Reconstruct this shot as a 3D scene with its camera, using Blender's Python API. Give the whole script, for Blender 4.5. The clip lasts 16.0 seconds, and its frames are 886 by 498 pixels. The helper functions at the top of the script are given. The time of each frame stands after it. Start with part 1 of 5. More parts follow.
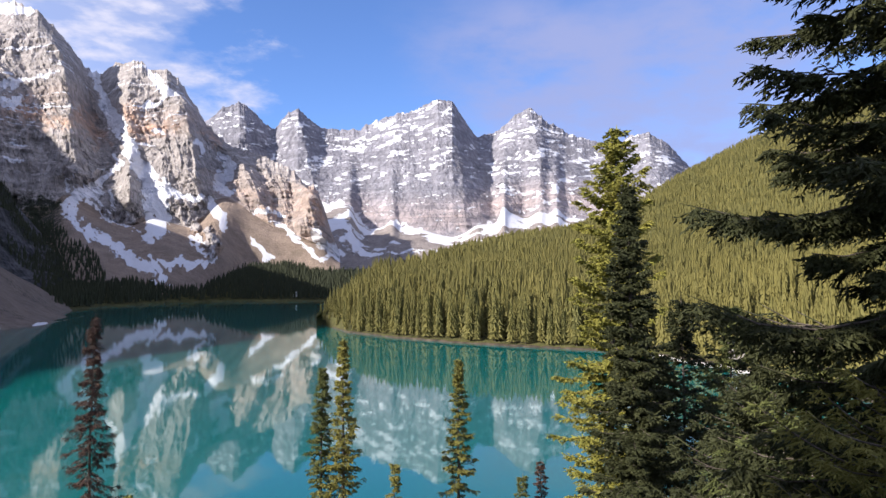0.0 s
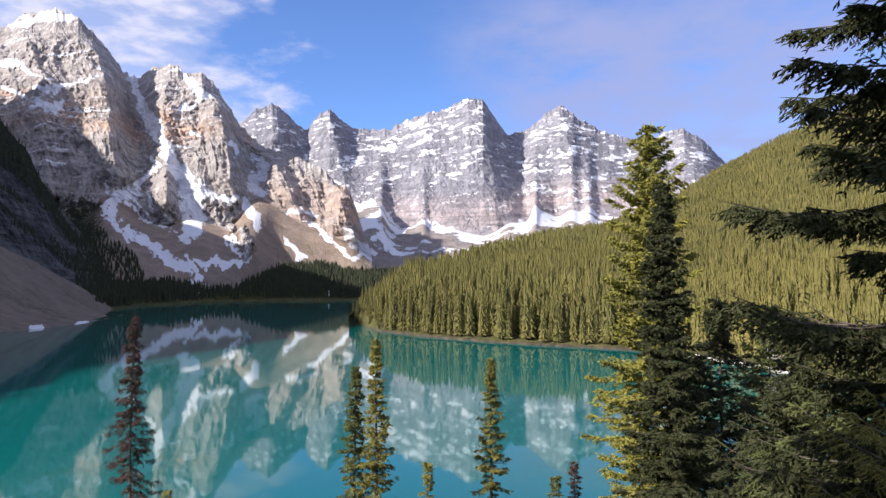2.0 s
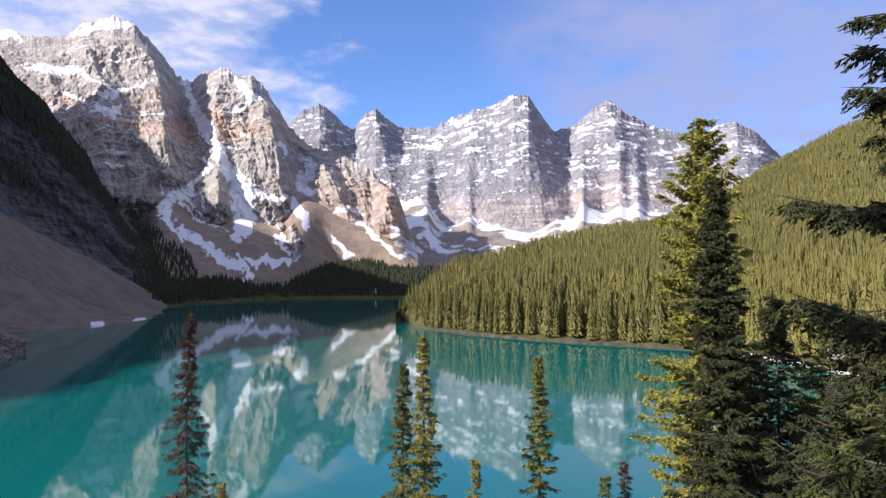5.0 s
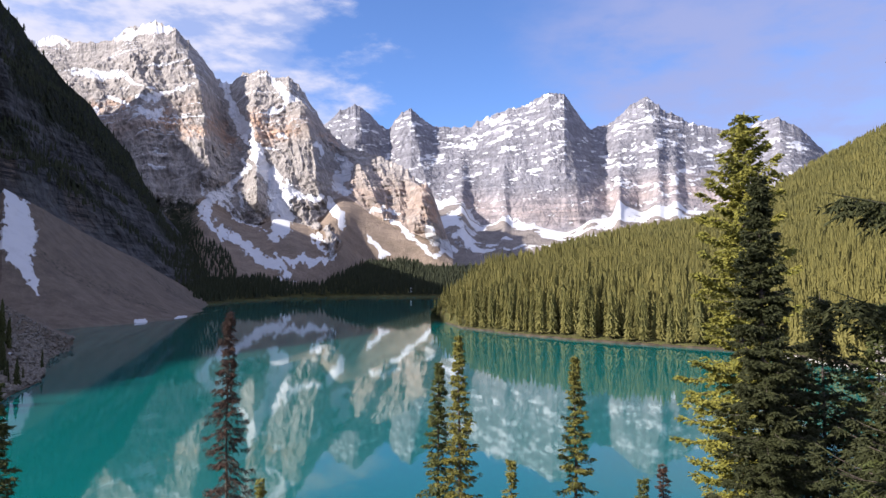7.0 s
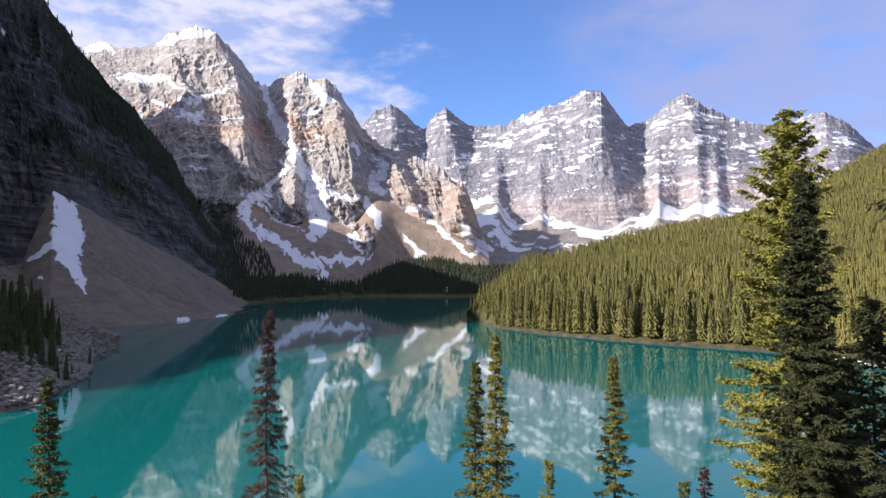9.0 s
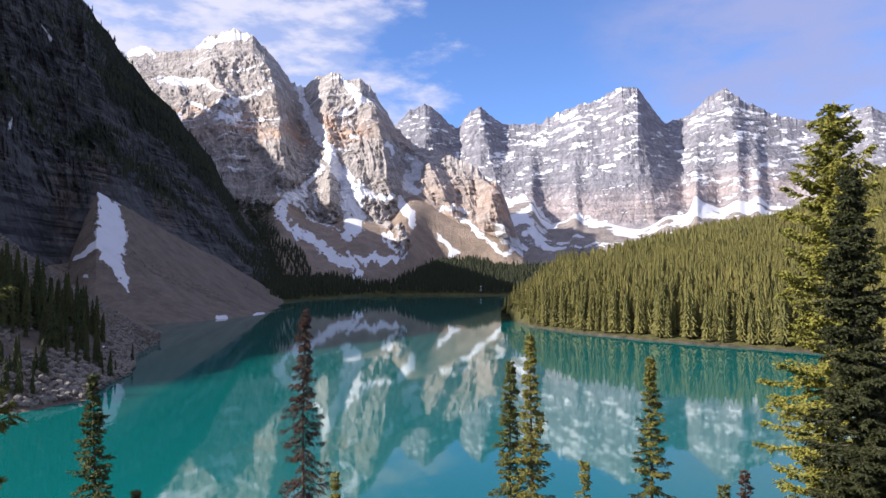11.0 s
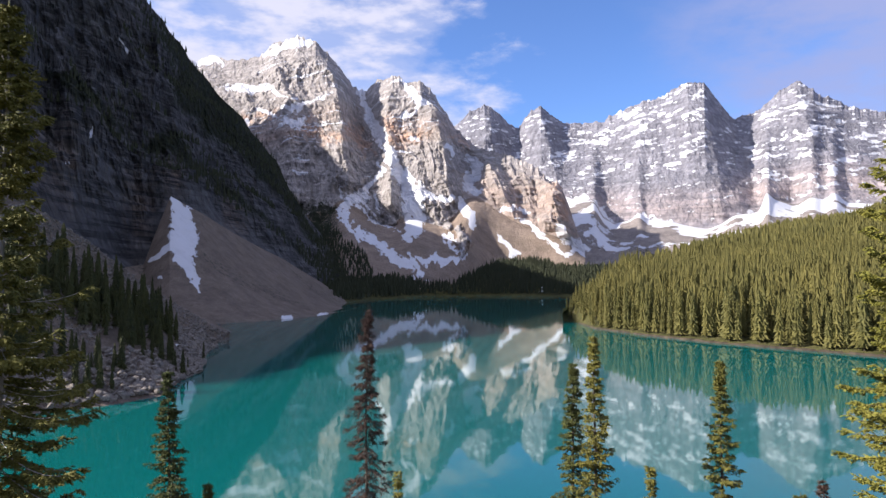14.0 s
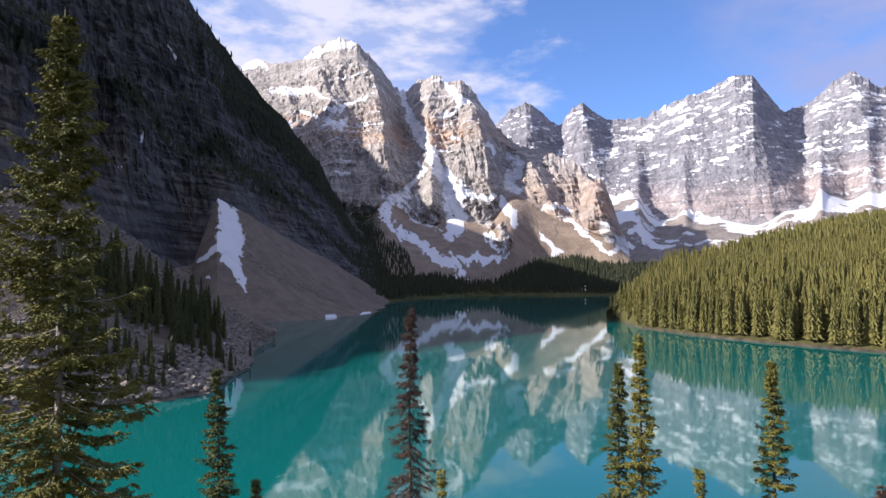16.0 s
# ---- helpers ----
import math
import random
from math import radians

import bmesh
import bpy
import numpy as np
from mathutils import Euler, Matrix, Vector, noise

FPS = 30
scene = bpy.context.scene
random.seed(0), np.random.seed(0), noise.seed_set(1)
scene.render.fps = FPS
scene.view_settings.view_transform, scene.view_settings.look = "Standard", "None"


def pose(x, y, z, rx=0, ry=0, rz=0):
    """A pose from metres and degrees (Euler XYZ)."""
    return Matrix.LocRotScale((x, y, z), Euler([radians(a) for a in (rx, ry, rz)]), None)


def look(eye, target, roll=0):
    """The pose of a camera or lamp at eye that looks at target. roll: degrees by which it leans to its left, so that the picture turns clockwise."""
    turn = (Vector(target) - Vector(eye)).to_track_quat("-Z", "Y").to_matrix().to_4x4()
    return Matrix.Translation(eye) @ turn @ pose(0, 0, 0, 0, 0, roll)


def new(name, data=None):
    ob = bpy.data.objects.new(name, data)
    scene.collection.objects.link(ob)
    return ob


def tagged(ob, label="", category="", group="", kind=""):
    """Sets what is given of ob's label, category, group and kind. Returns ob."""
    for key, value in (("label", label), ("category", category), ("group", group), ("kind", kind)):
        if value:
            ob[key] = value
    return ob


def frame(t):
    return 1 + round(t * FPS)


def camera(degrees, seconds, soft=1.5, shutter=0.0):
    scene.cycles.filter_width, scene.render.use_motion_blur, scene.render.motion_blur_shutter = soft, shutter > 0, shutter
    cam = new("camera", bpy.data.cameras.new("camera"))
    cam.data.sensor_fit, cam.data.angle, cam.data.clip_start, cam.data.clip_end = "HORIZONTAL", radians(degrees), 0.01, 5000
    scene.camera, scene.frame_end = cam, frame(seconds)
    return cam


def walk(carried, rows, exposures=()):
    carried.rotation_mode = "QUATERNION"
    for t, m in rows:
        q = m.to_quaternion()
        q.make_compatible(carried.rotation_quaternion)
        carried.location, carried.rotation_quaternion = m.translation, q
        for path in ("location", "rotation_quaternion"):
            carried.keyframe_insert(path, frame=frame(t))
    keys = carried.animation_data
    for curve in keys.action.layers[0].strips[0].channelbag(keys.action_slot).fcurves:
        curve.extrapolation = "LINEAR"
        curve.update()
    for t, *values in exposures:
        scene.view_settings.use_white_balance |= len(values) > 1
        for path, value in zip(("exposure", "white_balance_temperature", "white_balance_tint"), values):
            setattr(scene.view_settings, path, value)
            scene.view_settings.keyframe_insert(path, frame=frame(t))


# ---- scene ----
VIEW = 28.0   # height of the viewpoint above the lake, metres

# ---- camera ----
cam = camera(67.25, 16.0)
PATH = [
    (0.0, -0.000, -0.00, 2.93, -0.06), (0.5, -0.008, 0.60, 2.91, -0.11), (1.0, -0.016, 1.26, 2.86, -0.04), (1.5, -0.023, 1.96, 2.83, 0.02),
    (2.0, -0.031, 2.69, 2.83, 0.07), (2.5, -0.039, 3.40, 2.78, 0.12), (3.0, -0.047, 4.05, 2.76, 0.10), (3.5, -0.055, 4.69, 2.72, 0.14),
    (4.0, -0.062, 5.30, 2.70, 0.14), (6.5, -0.102, 8.87, 2.57, 0.08), (7.0, -0.109, 9.64, 2.58, 0.03), (7.5, -0.117, 10.43, 2.56, 0.07),
    (8.0, -0.125, 11.22, 2.55, 0.05), (8.5, -0.133, 11.95, 2.54, 0.03), (9.0, -0.141, 12.72, 2.51, 0.04), (11.5, -0.180, 16.44, 2.44, -0.08),
    (12.0, -0.188, 17.30, 2.46, -0.13), (12.5, -0.195, 18.18, 2.48, -0.17), (13.0, -0.203, 19.10, 2.51, -0.12), (13.5, -0.211, 19.98, 2.53, -0.06),
    (14.0, -0.219, 20.83, 2.51, -0.03), (14.5, -0.227, 21.71, 2.48, 0.03), (15.0, -0.234, 22.60, 2.47, 0.06), (15.5, -0.242, 23.51, 2.43, 0.14),
    (16.0, -0.250, 24.42, 2.43, 0.19)]
walk(cam, [(t, pose(x, 0, VIEW, 90 + pitch, roll, yaw)) for t, x, yaw, pitch, roll in PATH],
     ((0.0, 0.8, 6500.0, 14.0), (16.0, 0.8, 6500.0, 14.0)))

# ---- light ----
SUN_AZ, SUN_EL = -118.0, 31.0     # bearing clockwise from straight ahead, height
world = bpy.data.worlds.new("sky")
scene.world = world
world.use_nodes = True


def make_sky():
    nt = world.node_tree
    nt.nodes.clear()
    N, K = nt.nodes.new, nt.links.new
    out, bg, sky = N("ShaderNodeOutputWorld"), N("ShaderNodeBackground"), N("ShaderNodeTexSky")
    sky.sky_type, sky.sun_disc = "NISHITA", False
    sky.sun_elevation, sky.sun_rotation = radians(SUN_EL), radians(SUN_AZ)
    sky.altitude, sky.air_density, sky.dust_density, sky.ozone_density = 1900, 1.0, 0.3, 3.0
    bg.inputs["Strength"].default_value = 0.105
    co = N("ShaderNodeTexCoord")
    sep = N("ShaderNodeSeparateXYZ")
    K(co.outputs["Generated"], sep.inputs[0])

    def math_node(op, a, b=None, c=None, clamp=False):
        m = N("ShaderNodeMath")
        m.operation, m.use_clamp = op, clamp
        for i, v in enumerate((a, b, c)):
            if v is None:
                continue
            if isinstance(v, (int, float)):
                m.inputs[i].default_value = v
            else:
                K(v, m.inputs[i])
        return m.outputs[0]

    def noise_node(scale, detail, rough, stretch, offset=0.0):
        mp = N("ShaderNodeMapping")
        mp.inputs["Scale"].default_value = stretch
        mp.inputs["Location"].default_value = (offset, offset * 0.7, offset * 0.3)
        K(co.outputs["Generated"], mp.inputs["Vector"])
        n = N("ShaderNodeTexNoise")
        n.inputs["Scale"].default_value, n.inputs["Detail"].default_value, n.inputs["Roughness"].default_value = scale, detail, rough
        K(mp.outputs[0], n.inputs["Vector"])
        return n.outputs["Fac"]

    az = math_node("ARCTAN2", sep.outputs[0], sep.outputs[1])          # radians, clockwise from ahead
    el = math_node("ARCSINE", sep.outputs[2])

    def smooth_to(x, a, b, lo, hi):
        m = N("ShaderNodeMapRange")
        m.interpolation_type = "SMOOTHSTEP"
        for key, v in (("From Min", a), ("From Max", b), ("To Min", lo), ("To Max", hi)):
            m.inputs[key].default_value = v
        K(x, m.inputs["Value"])
        return m.outputs[0]

    def smooth(x, a, b):
        m = N("ShaderNodeMapRange")
        m.interpolation_type = "SMOOTHSTEP"
        m.inputs["From Min"].default_value, m.inputs["From Max"].default_value = a, b
        K(x, m.inputs["Value"])
        return m.outputs[0]

    big = noise_node(3.2, 8, 0.62, (1, 1, 2.2), 1.7)
    fine = noise_node(7.0, 10, 0.58, (1, 1, 2.4), 4.1)
    warp = math_node("MULTIPLY_ADD", math_node("SUBTRACT", big, 0.5), 0.35, az)
    # a white bank on the one hand, a soft grey-mauve bank on the other, clear blue between
    tuft = noise_node(11.0, 8, 0.55, (1, 1, 2.8), 2.3)
    # White cloud carries on unseen all round behind, added for neutral fill light.
    white = math_node("MAXIMUM", smooth(warp, -0.15, -0.42), smooth(warp, 0.8, 1.3))
    white = smooth(math_node("ADD", math_node("MULTIPLY", white, 0.62), math_node("MULTIPLY", fine, 1.05)), 0.88, 1.16)
    low = smooth(math_node("MULTIPLY_ADD", math_node("SUBTRACT", big, 0.5), 0.25, el), 0.46, 0.36)
    mauve = math_node("MULTIPLY", math_node("MULTIPLY", smooth(warp, -0.1, 0.12), low), smooth(math_node("ADD", fine, big), 0.6, 1.15))
    mixw = N("ShaderNodeMix")
    mixw.data_type = "RGBA"
    tint = N("ShaderNodeMix")
    tint.data_type, tint.blend_type = "RGBA", "MULTIPLY"
    tint.inputs["Factor"].default_value = 1.0
    K(sky.outputs[0], tint.inputs["A"])
    tint.inputs["B"].default_value = (0.86, 1.02, 1.3, 1)
    K(tint.outputs["Result"], mixw.inputs["A"])
    mixw.inputs["B"].default_value = (4.5, 4.6, 5.5, 1)
    K(math_node("MULTIPLY", white, smooth_to(tuft, 0.38, 0.6, 0.35, 0.95)), mixw.inputs["Factor"])
    mixm = N("ShaderNodeMix")
    mixm.data_type = "RGBA"
    K(mixw.outputs["Result"], mixm.inputs["A"])
    mixm.inputs["B"].default_value = (2.2, 2.55, 4.3, 1)
    K(math_node("MULTIPLY", mauve, 0.85), mixm.inputs["Factor"])
    K(mixm.outputs["Result"], bg.inputs["Color"])
    K(bg.outputs[0], out.inputs["Surface"])


make_sky()
sun = new("sun", bpy.data.lights.new("sun", "SUN"))
sun.data.energy, sun.data.angle, sun.data.color = 5.0, radians(0.53), (1.0, 0.94, 0.85)
sun_way = Vector((math.sin(radians(SUN_AZ)) * math.cos(radians(SUN_EL)), math.cos(radians(SUN_AZ)) * math.cos(radians(SUN_EL)), math.sin(radians(SUN_EL))))
sun.matrix_world = look(sun_way * 900, (0, 0, 0))


# ---- noise and mesh helpers ----
def hash3(i, j, k, seed):
    n = (i * 73856093) ^ (j * 19349663) ^ (k * 83492791) ^ (seed * 2654435761 & 0x7FFFFFFF)
    n = (n ^ (n >> 13)) * 1274126177 & 0x7FFFFFFF
    n = (n ^ (n >> 16)) * 668265263 & 0x7FFFFFFF
    return (n & 0xFFFFFF) / float(0xFFFFFF) * 2 - 1


def value_noise(x, y, z, seed=0):
    xi, yi, zi = np.floor(x).astype(np.int64), np.floor(y).astype(np.int64), np.floor(z).astype(np.int64)
    f = [q - np.floor(q) for q in (x, y, z)]
    fx, fy, fz = (q * q * q * (q * (q * 6 - 15) + 10) for q in f)
    out = 0
    for a in (0, 1):
        for b in (0, 1):
            for c in (0, 1):
                w = (fx if a else 1 - fx) * (fy if b else 1 - fy) * (fz if c else 1 - fz)
                out = out + w * hash3(xi + a, yi + b, zi + c, seed)
    return out


def fbm(x, y, z, size, octaves=5, gain=0.5, seed=0, ridged=False):
    """Fractal noise in about -1 to 1; ridged: sharp crests and gullies."""
    out, amp, f = 0, 1.0, 1.0 / size
    for o in range(octaves):
        n = value_noise(x * f + 17.3 * o, y * f - 9.1 * o, z * f + 4.7 * o, seed + o)
        out = out + amp * ((1 - 2 * np.abs(n)) if ridged else n)
        amp, f = amp * gain, f * 2.03
    return out


def mesh_from(name, verts, faces, material=None, smooth=False, attrs=None):
    """One mesh from arrays; faces: an (n, 3) or (n, 4) array, or a list of such."""
    me = bpy.data.meshes.new(name)
    groups = faces if isinstance(faces, list) else [faces]
    groups = [np.asarray(g, dtype=np.int32) for g in groups if len(g)]
    me.vertices.add(len(verts))
    me.vertices.foreach_set("co", np.asarray(verts, dtype=np.float32).ravel())
    loops = np.concatenate([g.ravel() for g in groups])
    counts = np.concatenate([np.full(len(g), g.shape[1], dtype=np.int32) for g in groups])
    starts = np.concatenate([[0], np.cumsum(counts)[:-1]]).astype(np.int32)
    me.loops.add(len(loops))
    me.loops.foreach_set("vertex_index", loops)
    me.polygons.add(len(counts))
    me.polygons.foreach_set("loop_start", starts)
    me.polygons.foreach_set("loop_total", counts)
    me.polygons.foreach_set("use_smooth", np.full(len(counts), smooth))
    for key, value in (attrs or {}).items():
        me.attributes.new(key, "FLOAT", "POINT").data.foreach_set("value", np.asarray(value, dtype=np.float32).ravel())
    me.update(calc_edges=True)
    if material:
        me.materials.append(material)
    return me


def grid_faces(nv, nu):
    i = np.arange(nv * nu).reshape(nv, nu)
    return np.stack([i[:-1, :-1], i[:-1, 1:], i[1:, 1:], i[1:, :-1]], -1).reshape(-1, 4)


def polar(az, d):
    a = np.radians(az)
    return d * np.sin(a), d * np.cos(a)


def along(line, az, soft=0.0):
    """A line of (bearing, distance, height), at the bearings az; soft: degrees over which its corners are rounded."""
    p = np.array(line, dtype=float)
    if not soft:
        return np.interp(az, p[:, 0], p[:, 1]), np.interp(az, p[:, 0], p[:, 2])
    offs = np.linspace(-soft, soft, 9)
    w = 1.05 - np.abs(offs) / soft
    w /= w.sum()
    return tuple(sum(k * np.interp(az + o, p[:, 0], p[:, c]) for k, o in zip(w, offs)) for c in (1, 2))


def seg_mask(az, el, strokes, seed=0, rough=0.5):
    """1 inside the strokes of (bearing, elevation, half-width), falling to 0 at twice that width; edges broken by noise."""
    wx = fbm(az * 10, el * 10, az * 0, 7.0, 5, 0.65, seed + 50) * 0.34 * rough
    wy = fbm(az * 10, el * 10, az * 0 + 31, 9.0, 4, 0.6, seed + 60) * 0.34 * rough
    a, e = az + wx, el + wy
    out = np.zeros_like(az)
    for st in strokes:
        for (a0, e0, w0), (a1, e1, w1) in zip(st[:-1], st[1:]):
            da, de = a1 - a0, e1 - e0
            k = np.clip(((a - a0) * da + (e - e0) * de) / (da * da + de * de + 1e-9), 0, 1)
            dist = np.hypot(a - a0 - k * da, e - e0 - k * de)
            out = np.maximum(out, np.clip(1.5 - dist / (w0 + k * (w1 - w0)), 0, 1))
    holes = np.minimum(0, fbm(az * 10, el * 14, az * 0 + 7, 5.0, 4, 0.6, seed + 66) + 0.25) + rough * 0.8 * np.minimum(0, fbm(az * 10 + el * 8, el * 5, az * 0 + 3, 2.4, 4, 0.65, seed + 67) + 0.1)
    return np.clip(out + 0.55 * holes * (out > 0), 0, 1)


def normals_of(P):
    du = np.gradient(P, axis=1)
    dv = np.gradient(P, axis=0)
    n = np.cross(du, dv)
    n /= np.linalg.norm(n, axis=-1, keepdims=True) + 1e-9
    n[n[..., 2] < 0] *= -1
    return n


# ---- materials ----
class Nodes:
    """Short names for building one material's node tree."""

    def __init__(self, name):
        self.mat = bpy.data.materials.new(name)
        self.mat.use_nodes = True
        self.nt = self.mat.node_tree
        self.b = self.nt.nodes["Principled BSDF"]

    def put(self, socket, v):
        if isinstance(v, bpy.types.NodeSocket):
            self.nt.links.new(v, socket)
        else:
            socket.default_value = v

    def node(self, kind, **ins):
        n = self.nt.nodes.new(kind)
        for k, v in ins.items():
            self.put(n.inputs[k.replace("_", " ")], v)
        return n

    def noise(self, scale, detail=6, rough=0.6, stretch=(1, 1, 1), where="Object"):
        co = self.nt.nodes.new("ShaderNodeTexCoord")
        mp = self.node("ShaderNodeMapping", Vector=co.outputs[where], Scale=stretch)
        return self.node("ShaderNodeTexNoise", Vector=mp.outputs[0], Scale=scale, Detail=detail, Roughness=rough).outputs["Fac"]

    def ramp(self, x, a, b, lo=0.0, hi=1.0):
        return self.node("ShaderNodeMapRange", Value=x, From_Min=a, From_Max=b, To_Min=lo, To_Max=hi).outputs[0]

    def math(self, op, a, b=0.0, clamp=False):
        m = self.nt.nodes.new("ShaderNodeMath")
        m.operation, m.use_clamp = op, clamp
        self.put(m.inputs[0], a)
        self.put(m.inputs[1], b)
        return m.outputs[0]

    def mix(self, f, a, b, mode="MIX"):
        m = self.nt.nodes.new("ShaderNodeMix")
        m.data_type, m.blend_type = "RGBA", mode
        self.put(m.inputs["Factor"], f)
        self.put(m.inputs["A"], a if isinstance(a, bpy.types.NodeSocket) else (*a, 1))
        self.put(m.inputs["B"], b if isinstance(b, bpy.types.NodeSocket) else (*b, 1))
        return m.outputs["Result"]

    def node_attr(self, name):
        n = self.nt.nodes.new("ShaderNodeAttribute")
        n.attribute_name = name
        return n.outputs["Fac"]

    def island(self):
        return self.nt.nodes.new("ShaderNodeNewGeometry").outputs["Random Per Island"]

    def thing(self):
        return self.nt.nodes.new("ShaderNodeObjectInfo").outputs["Random"]

    def bump(self, h, strength, distance):
        self.put(self.b.inputs["Normal"], self.node("ShaderNodeBump", Height=h, Strength=strength, Distance=distance).outputs[0])

    def done(self, color, rough=0.9, spec=0.2):
        self.put(self.b.inputs["Base Color"], color if isinstance(color, bpy.types.NodeSocket) else (*color, 1))
        self.put(self.b.inputs["Roughness"], rough)
        self.put(self.b.inputs["Specular IOR Level"], spec)
        return self.mat


def rock_material(name, base, light, warm, scree, grain=1.0, snow_col=(0.66, 0.67, 0.71), beds=0.0):
    """Layered mountain limestone with scree, sparse green and snow laid on by the slope's own masks."""
    n = Nodes(name)
    big = n.noise(0.006 * grain, 5, 0.6)
    streak = n.noise(0.045 * grain, 10, 0.7, (1, 1, 0.16))
    strata = n.noise(0.035 * grain, 6, 0.6, (0.12, 0.12, 1.6))
    col = n.mix(n.ramp(streak, 0.38, 0.6), base, light)
    col = n.mix(n.math("MULTIPLY", n.node_attr("warm"), n.ramp(n.noise(0.012 * grain, 7, 0.6), 0.28, 0.5)), col, warm)
    if beds:
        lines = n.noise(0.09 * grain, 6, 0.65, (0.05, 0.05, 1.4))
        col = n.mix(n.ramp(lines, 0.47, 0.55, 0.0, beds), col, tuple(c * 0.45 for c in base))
        col = n.mix(n.ramp(n.noise(0.012 * grain, 7, 0.65), 0.5, 0.68, 0.0, 0.7), col, tuple(c * 1.15 for c in light))
    col = n.mix(n.ramp(strata, 0.42, 0.62, 0.0, 0.55), col, tuple(c * 0.55 for c in base))
    col = n.mix(n.ramp(big, 0.3, 0.7, 0.0, 0.4), col, light)
    sc = n.mix(n.ramp(n.noise(0.05 * grain, 9, 0.7), 0.3, 0.7), scree, tuple(c * 0.72 for c in scree))
    sc = n.mix(n.ramp(n.noise(0.02 * grain, 6, 0.6, (1, 1, 0.2)), 0.45, 0.7, 0, 0.5), sc, tuple(c * 1.25 for c in scree))
    sc = n.mix(n.ramp(n.noise(0.016 * grain, 10, 0.8, (1, 1, 0.4)), 0.45, 0.6, 0, 0.7), sc, tuple(c * 0.5 for c in scree))
    sc = n.mix(n.ramp(n.noise(0.22 * grain, 5, 0.75), 0.5, 0.66, 0, 0.6), sc, tuple(c * 0.42 for c in scree))
    sc = n.mix(n.ramp(n.noise(0.3 * grain, 4, 0.7), 0.56, 0.7, 0, 0.6), sc, tuple(c * 1.35 for c in scree))
    col = n.mix(n.ramp(n.math("ADD", n.node_attr("scree"), n.math("MULTIPLY", n.math("SUBTRACT", streak, 0.5), 0.5)), 0.4, 0.6), col, sc)
    green = n.mix(n.ramp(n.noise(0.12 * grain, 5, 0.7), 0.35, 0.65), (0.012, 0.017, 0.011), (0.032, 0.038, 0.021))
    col = n.mix(n.ramp(n.math("ADD", n.node_attr("veg"), n.math("MULTIPLY", n.math("SUBTRACT", n.noise(0.06 * grain, 8, 0.75), 0.5), 1.2)), 0.45, 0.62), col, green)
    edge = n.math("ADD", n.node_attr("snow"), n.math("MULTIPLY", n.math("SUBTRACT", n.noise(0.05 * grain, 9, 0.75), 0.5), 0.8))
    edge = n.math("ADD", edge, n.math("MULTIPLY", n.math("SUBTRACT", n.noise(0.06 * grain, 8, 0.7, (1, 0.35, 0.3)), 0.5), 0.7))
    snowy = n.ramp(edge, 0.47, 0.56)
    dirt = n.mix(n.ramp(n.noise(0.02 * grain, 8, 0.65, (1, 1, 0.4)), 0.5, 0.75, 0, 0.5), snow_col, tuple(c * 0.72 for c in snow_col))
    col = n.mix(snowy, col, dirt)
    co = n.nt.nodes.new("ShaderNodeTexCoord")
    mp = n.node("ShaderNodeMapping", Vector=co.outputs["Object"], Scale=(1, 1, 0.33))
    warp = n.node("ShaderNodeVectorMath", Vector=mp.outputs[0])
    warp.operation = "ADD"
    nz = n.node("ShaderNodeTexNoise", Vector=mp.outputs[0], Scale=0.03 * grain, Detail=5.0)
    sc3 = n.node("ShaderNodeVectorMath", Vector=nz.outputs["Color"])
    sc3.operation = "SCALE"
    sc3.inputs["Scale"].default_value = 40.0 / grain
    n.put(warp.inputs[1], sc3.outputs[0])
    vor = n.node("ShaderNodeTexVoronoi", Vector=warp.outputs[0], Scale=0.028 * grain)
    vor.feature = "DISTANCE_TO_EDGE"
    joint = n.ramp(vor.outputs["Distance"], 0.0, 0.16)
    bare = n.math("MULTIPLY", n.math("SUBTRACT", 1.0, snowy), n.math("SUBTRACT", 1.0, n.node_attr("scree"), True))
    col = n.mix(n.math("MULTIPLY", n.math("SUBTRACT", 1.0, joint), n.math("MULTIPLY", bare, 0.35)), col, tuple(c * 0.5 for c in base))
    h = n.math("ADD", n.math("MULTIPLY", streak, 0.9), n.math("ADD", n.math("MULTIPLY", strata, 0.8), n.math("ADD", n.noise(0.12 * grain, 9, 0.75), n.math("MULTIPLY", joint, n.math("MULTIPLY", bare, 0.5)))))
    n.bump(n.math("MULTIPLY", h, n.ramp(snowy, 0, 1, 1.0, 0.25)), 0.75, 8.0 / grain)
    return n.done(col, 0.92, 0.15)


# Grey limestone; the blue cast of distance haze is put into its colours.
M_FAR = rock_material("haze_grey_limestone", (0.165, 0.165, 0.195), (0.35, 0.345, 0.385), (0.50, 0.41, 0.385), (0.33, 0.29, 0.27))
M_LEFT = rock_material("tan_limestone", (0.235, 0.215, 0.208), (0.54, 0.50, 0.48), (0.58, 0.365, 0.25), (0.34, 0.265, 0.21), 1.3)
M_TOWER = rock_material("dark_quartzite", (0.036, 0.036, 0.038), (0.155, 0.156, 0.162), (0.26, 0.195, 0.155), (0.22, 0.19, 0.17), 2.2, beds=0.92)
M_TALUS = rock_material("talus_scree", (0.15, 0.128, 0.11), (0.24, 0.21, 0.18), (0.2, 0.16, 0.13), (0.235, 0.19, 0.155), 6.0)


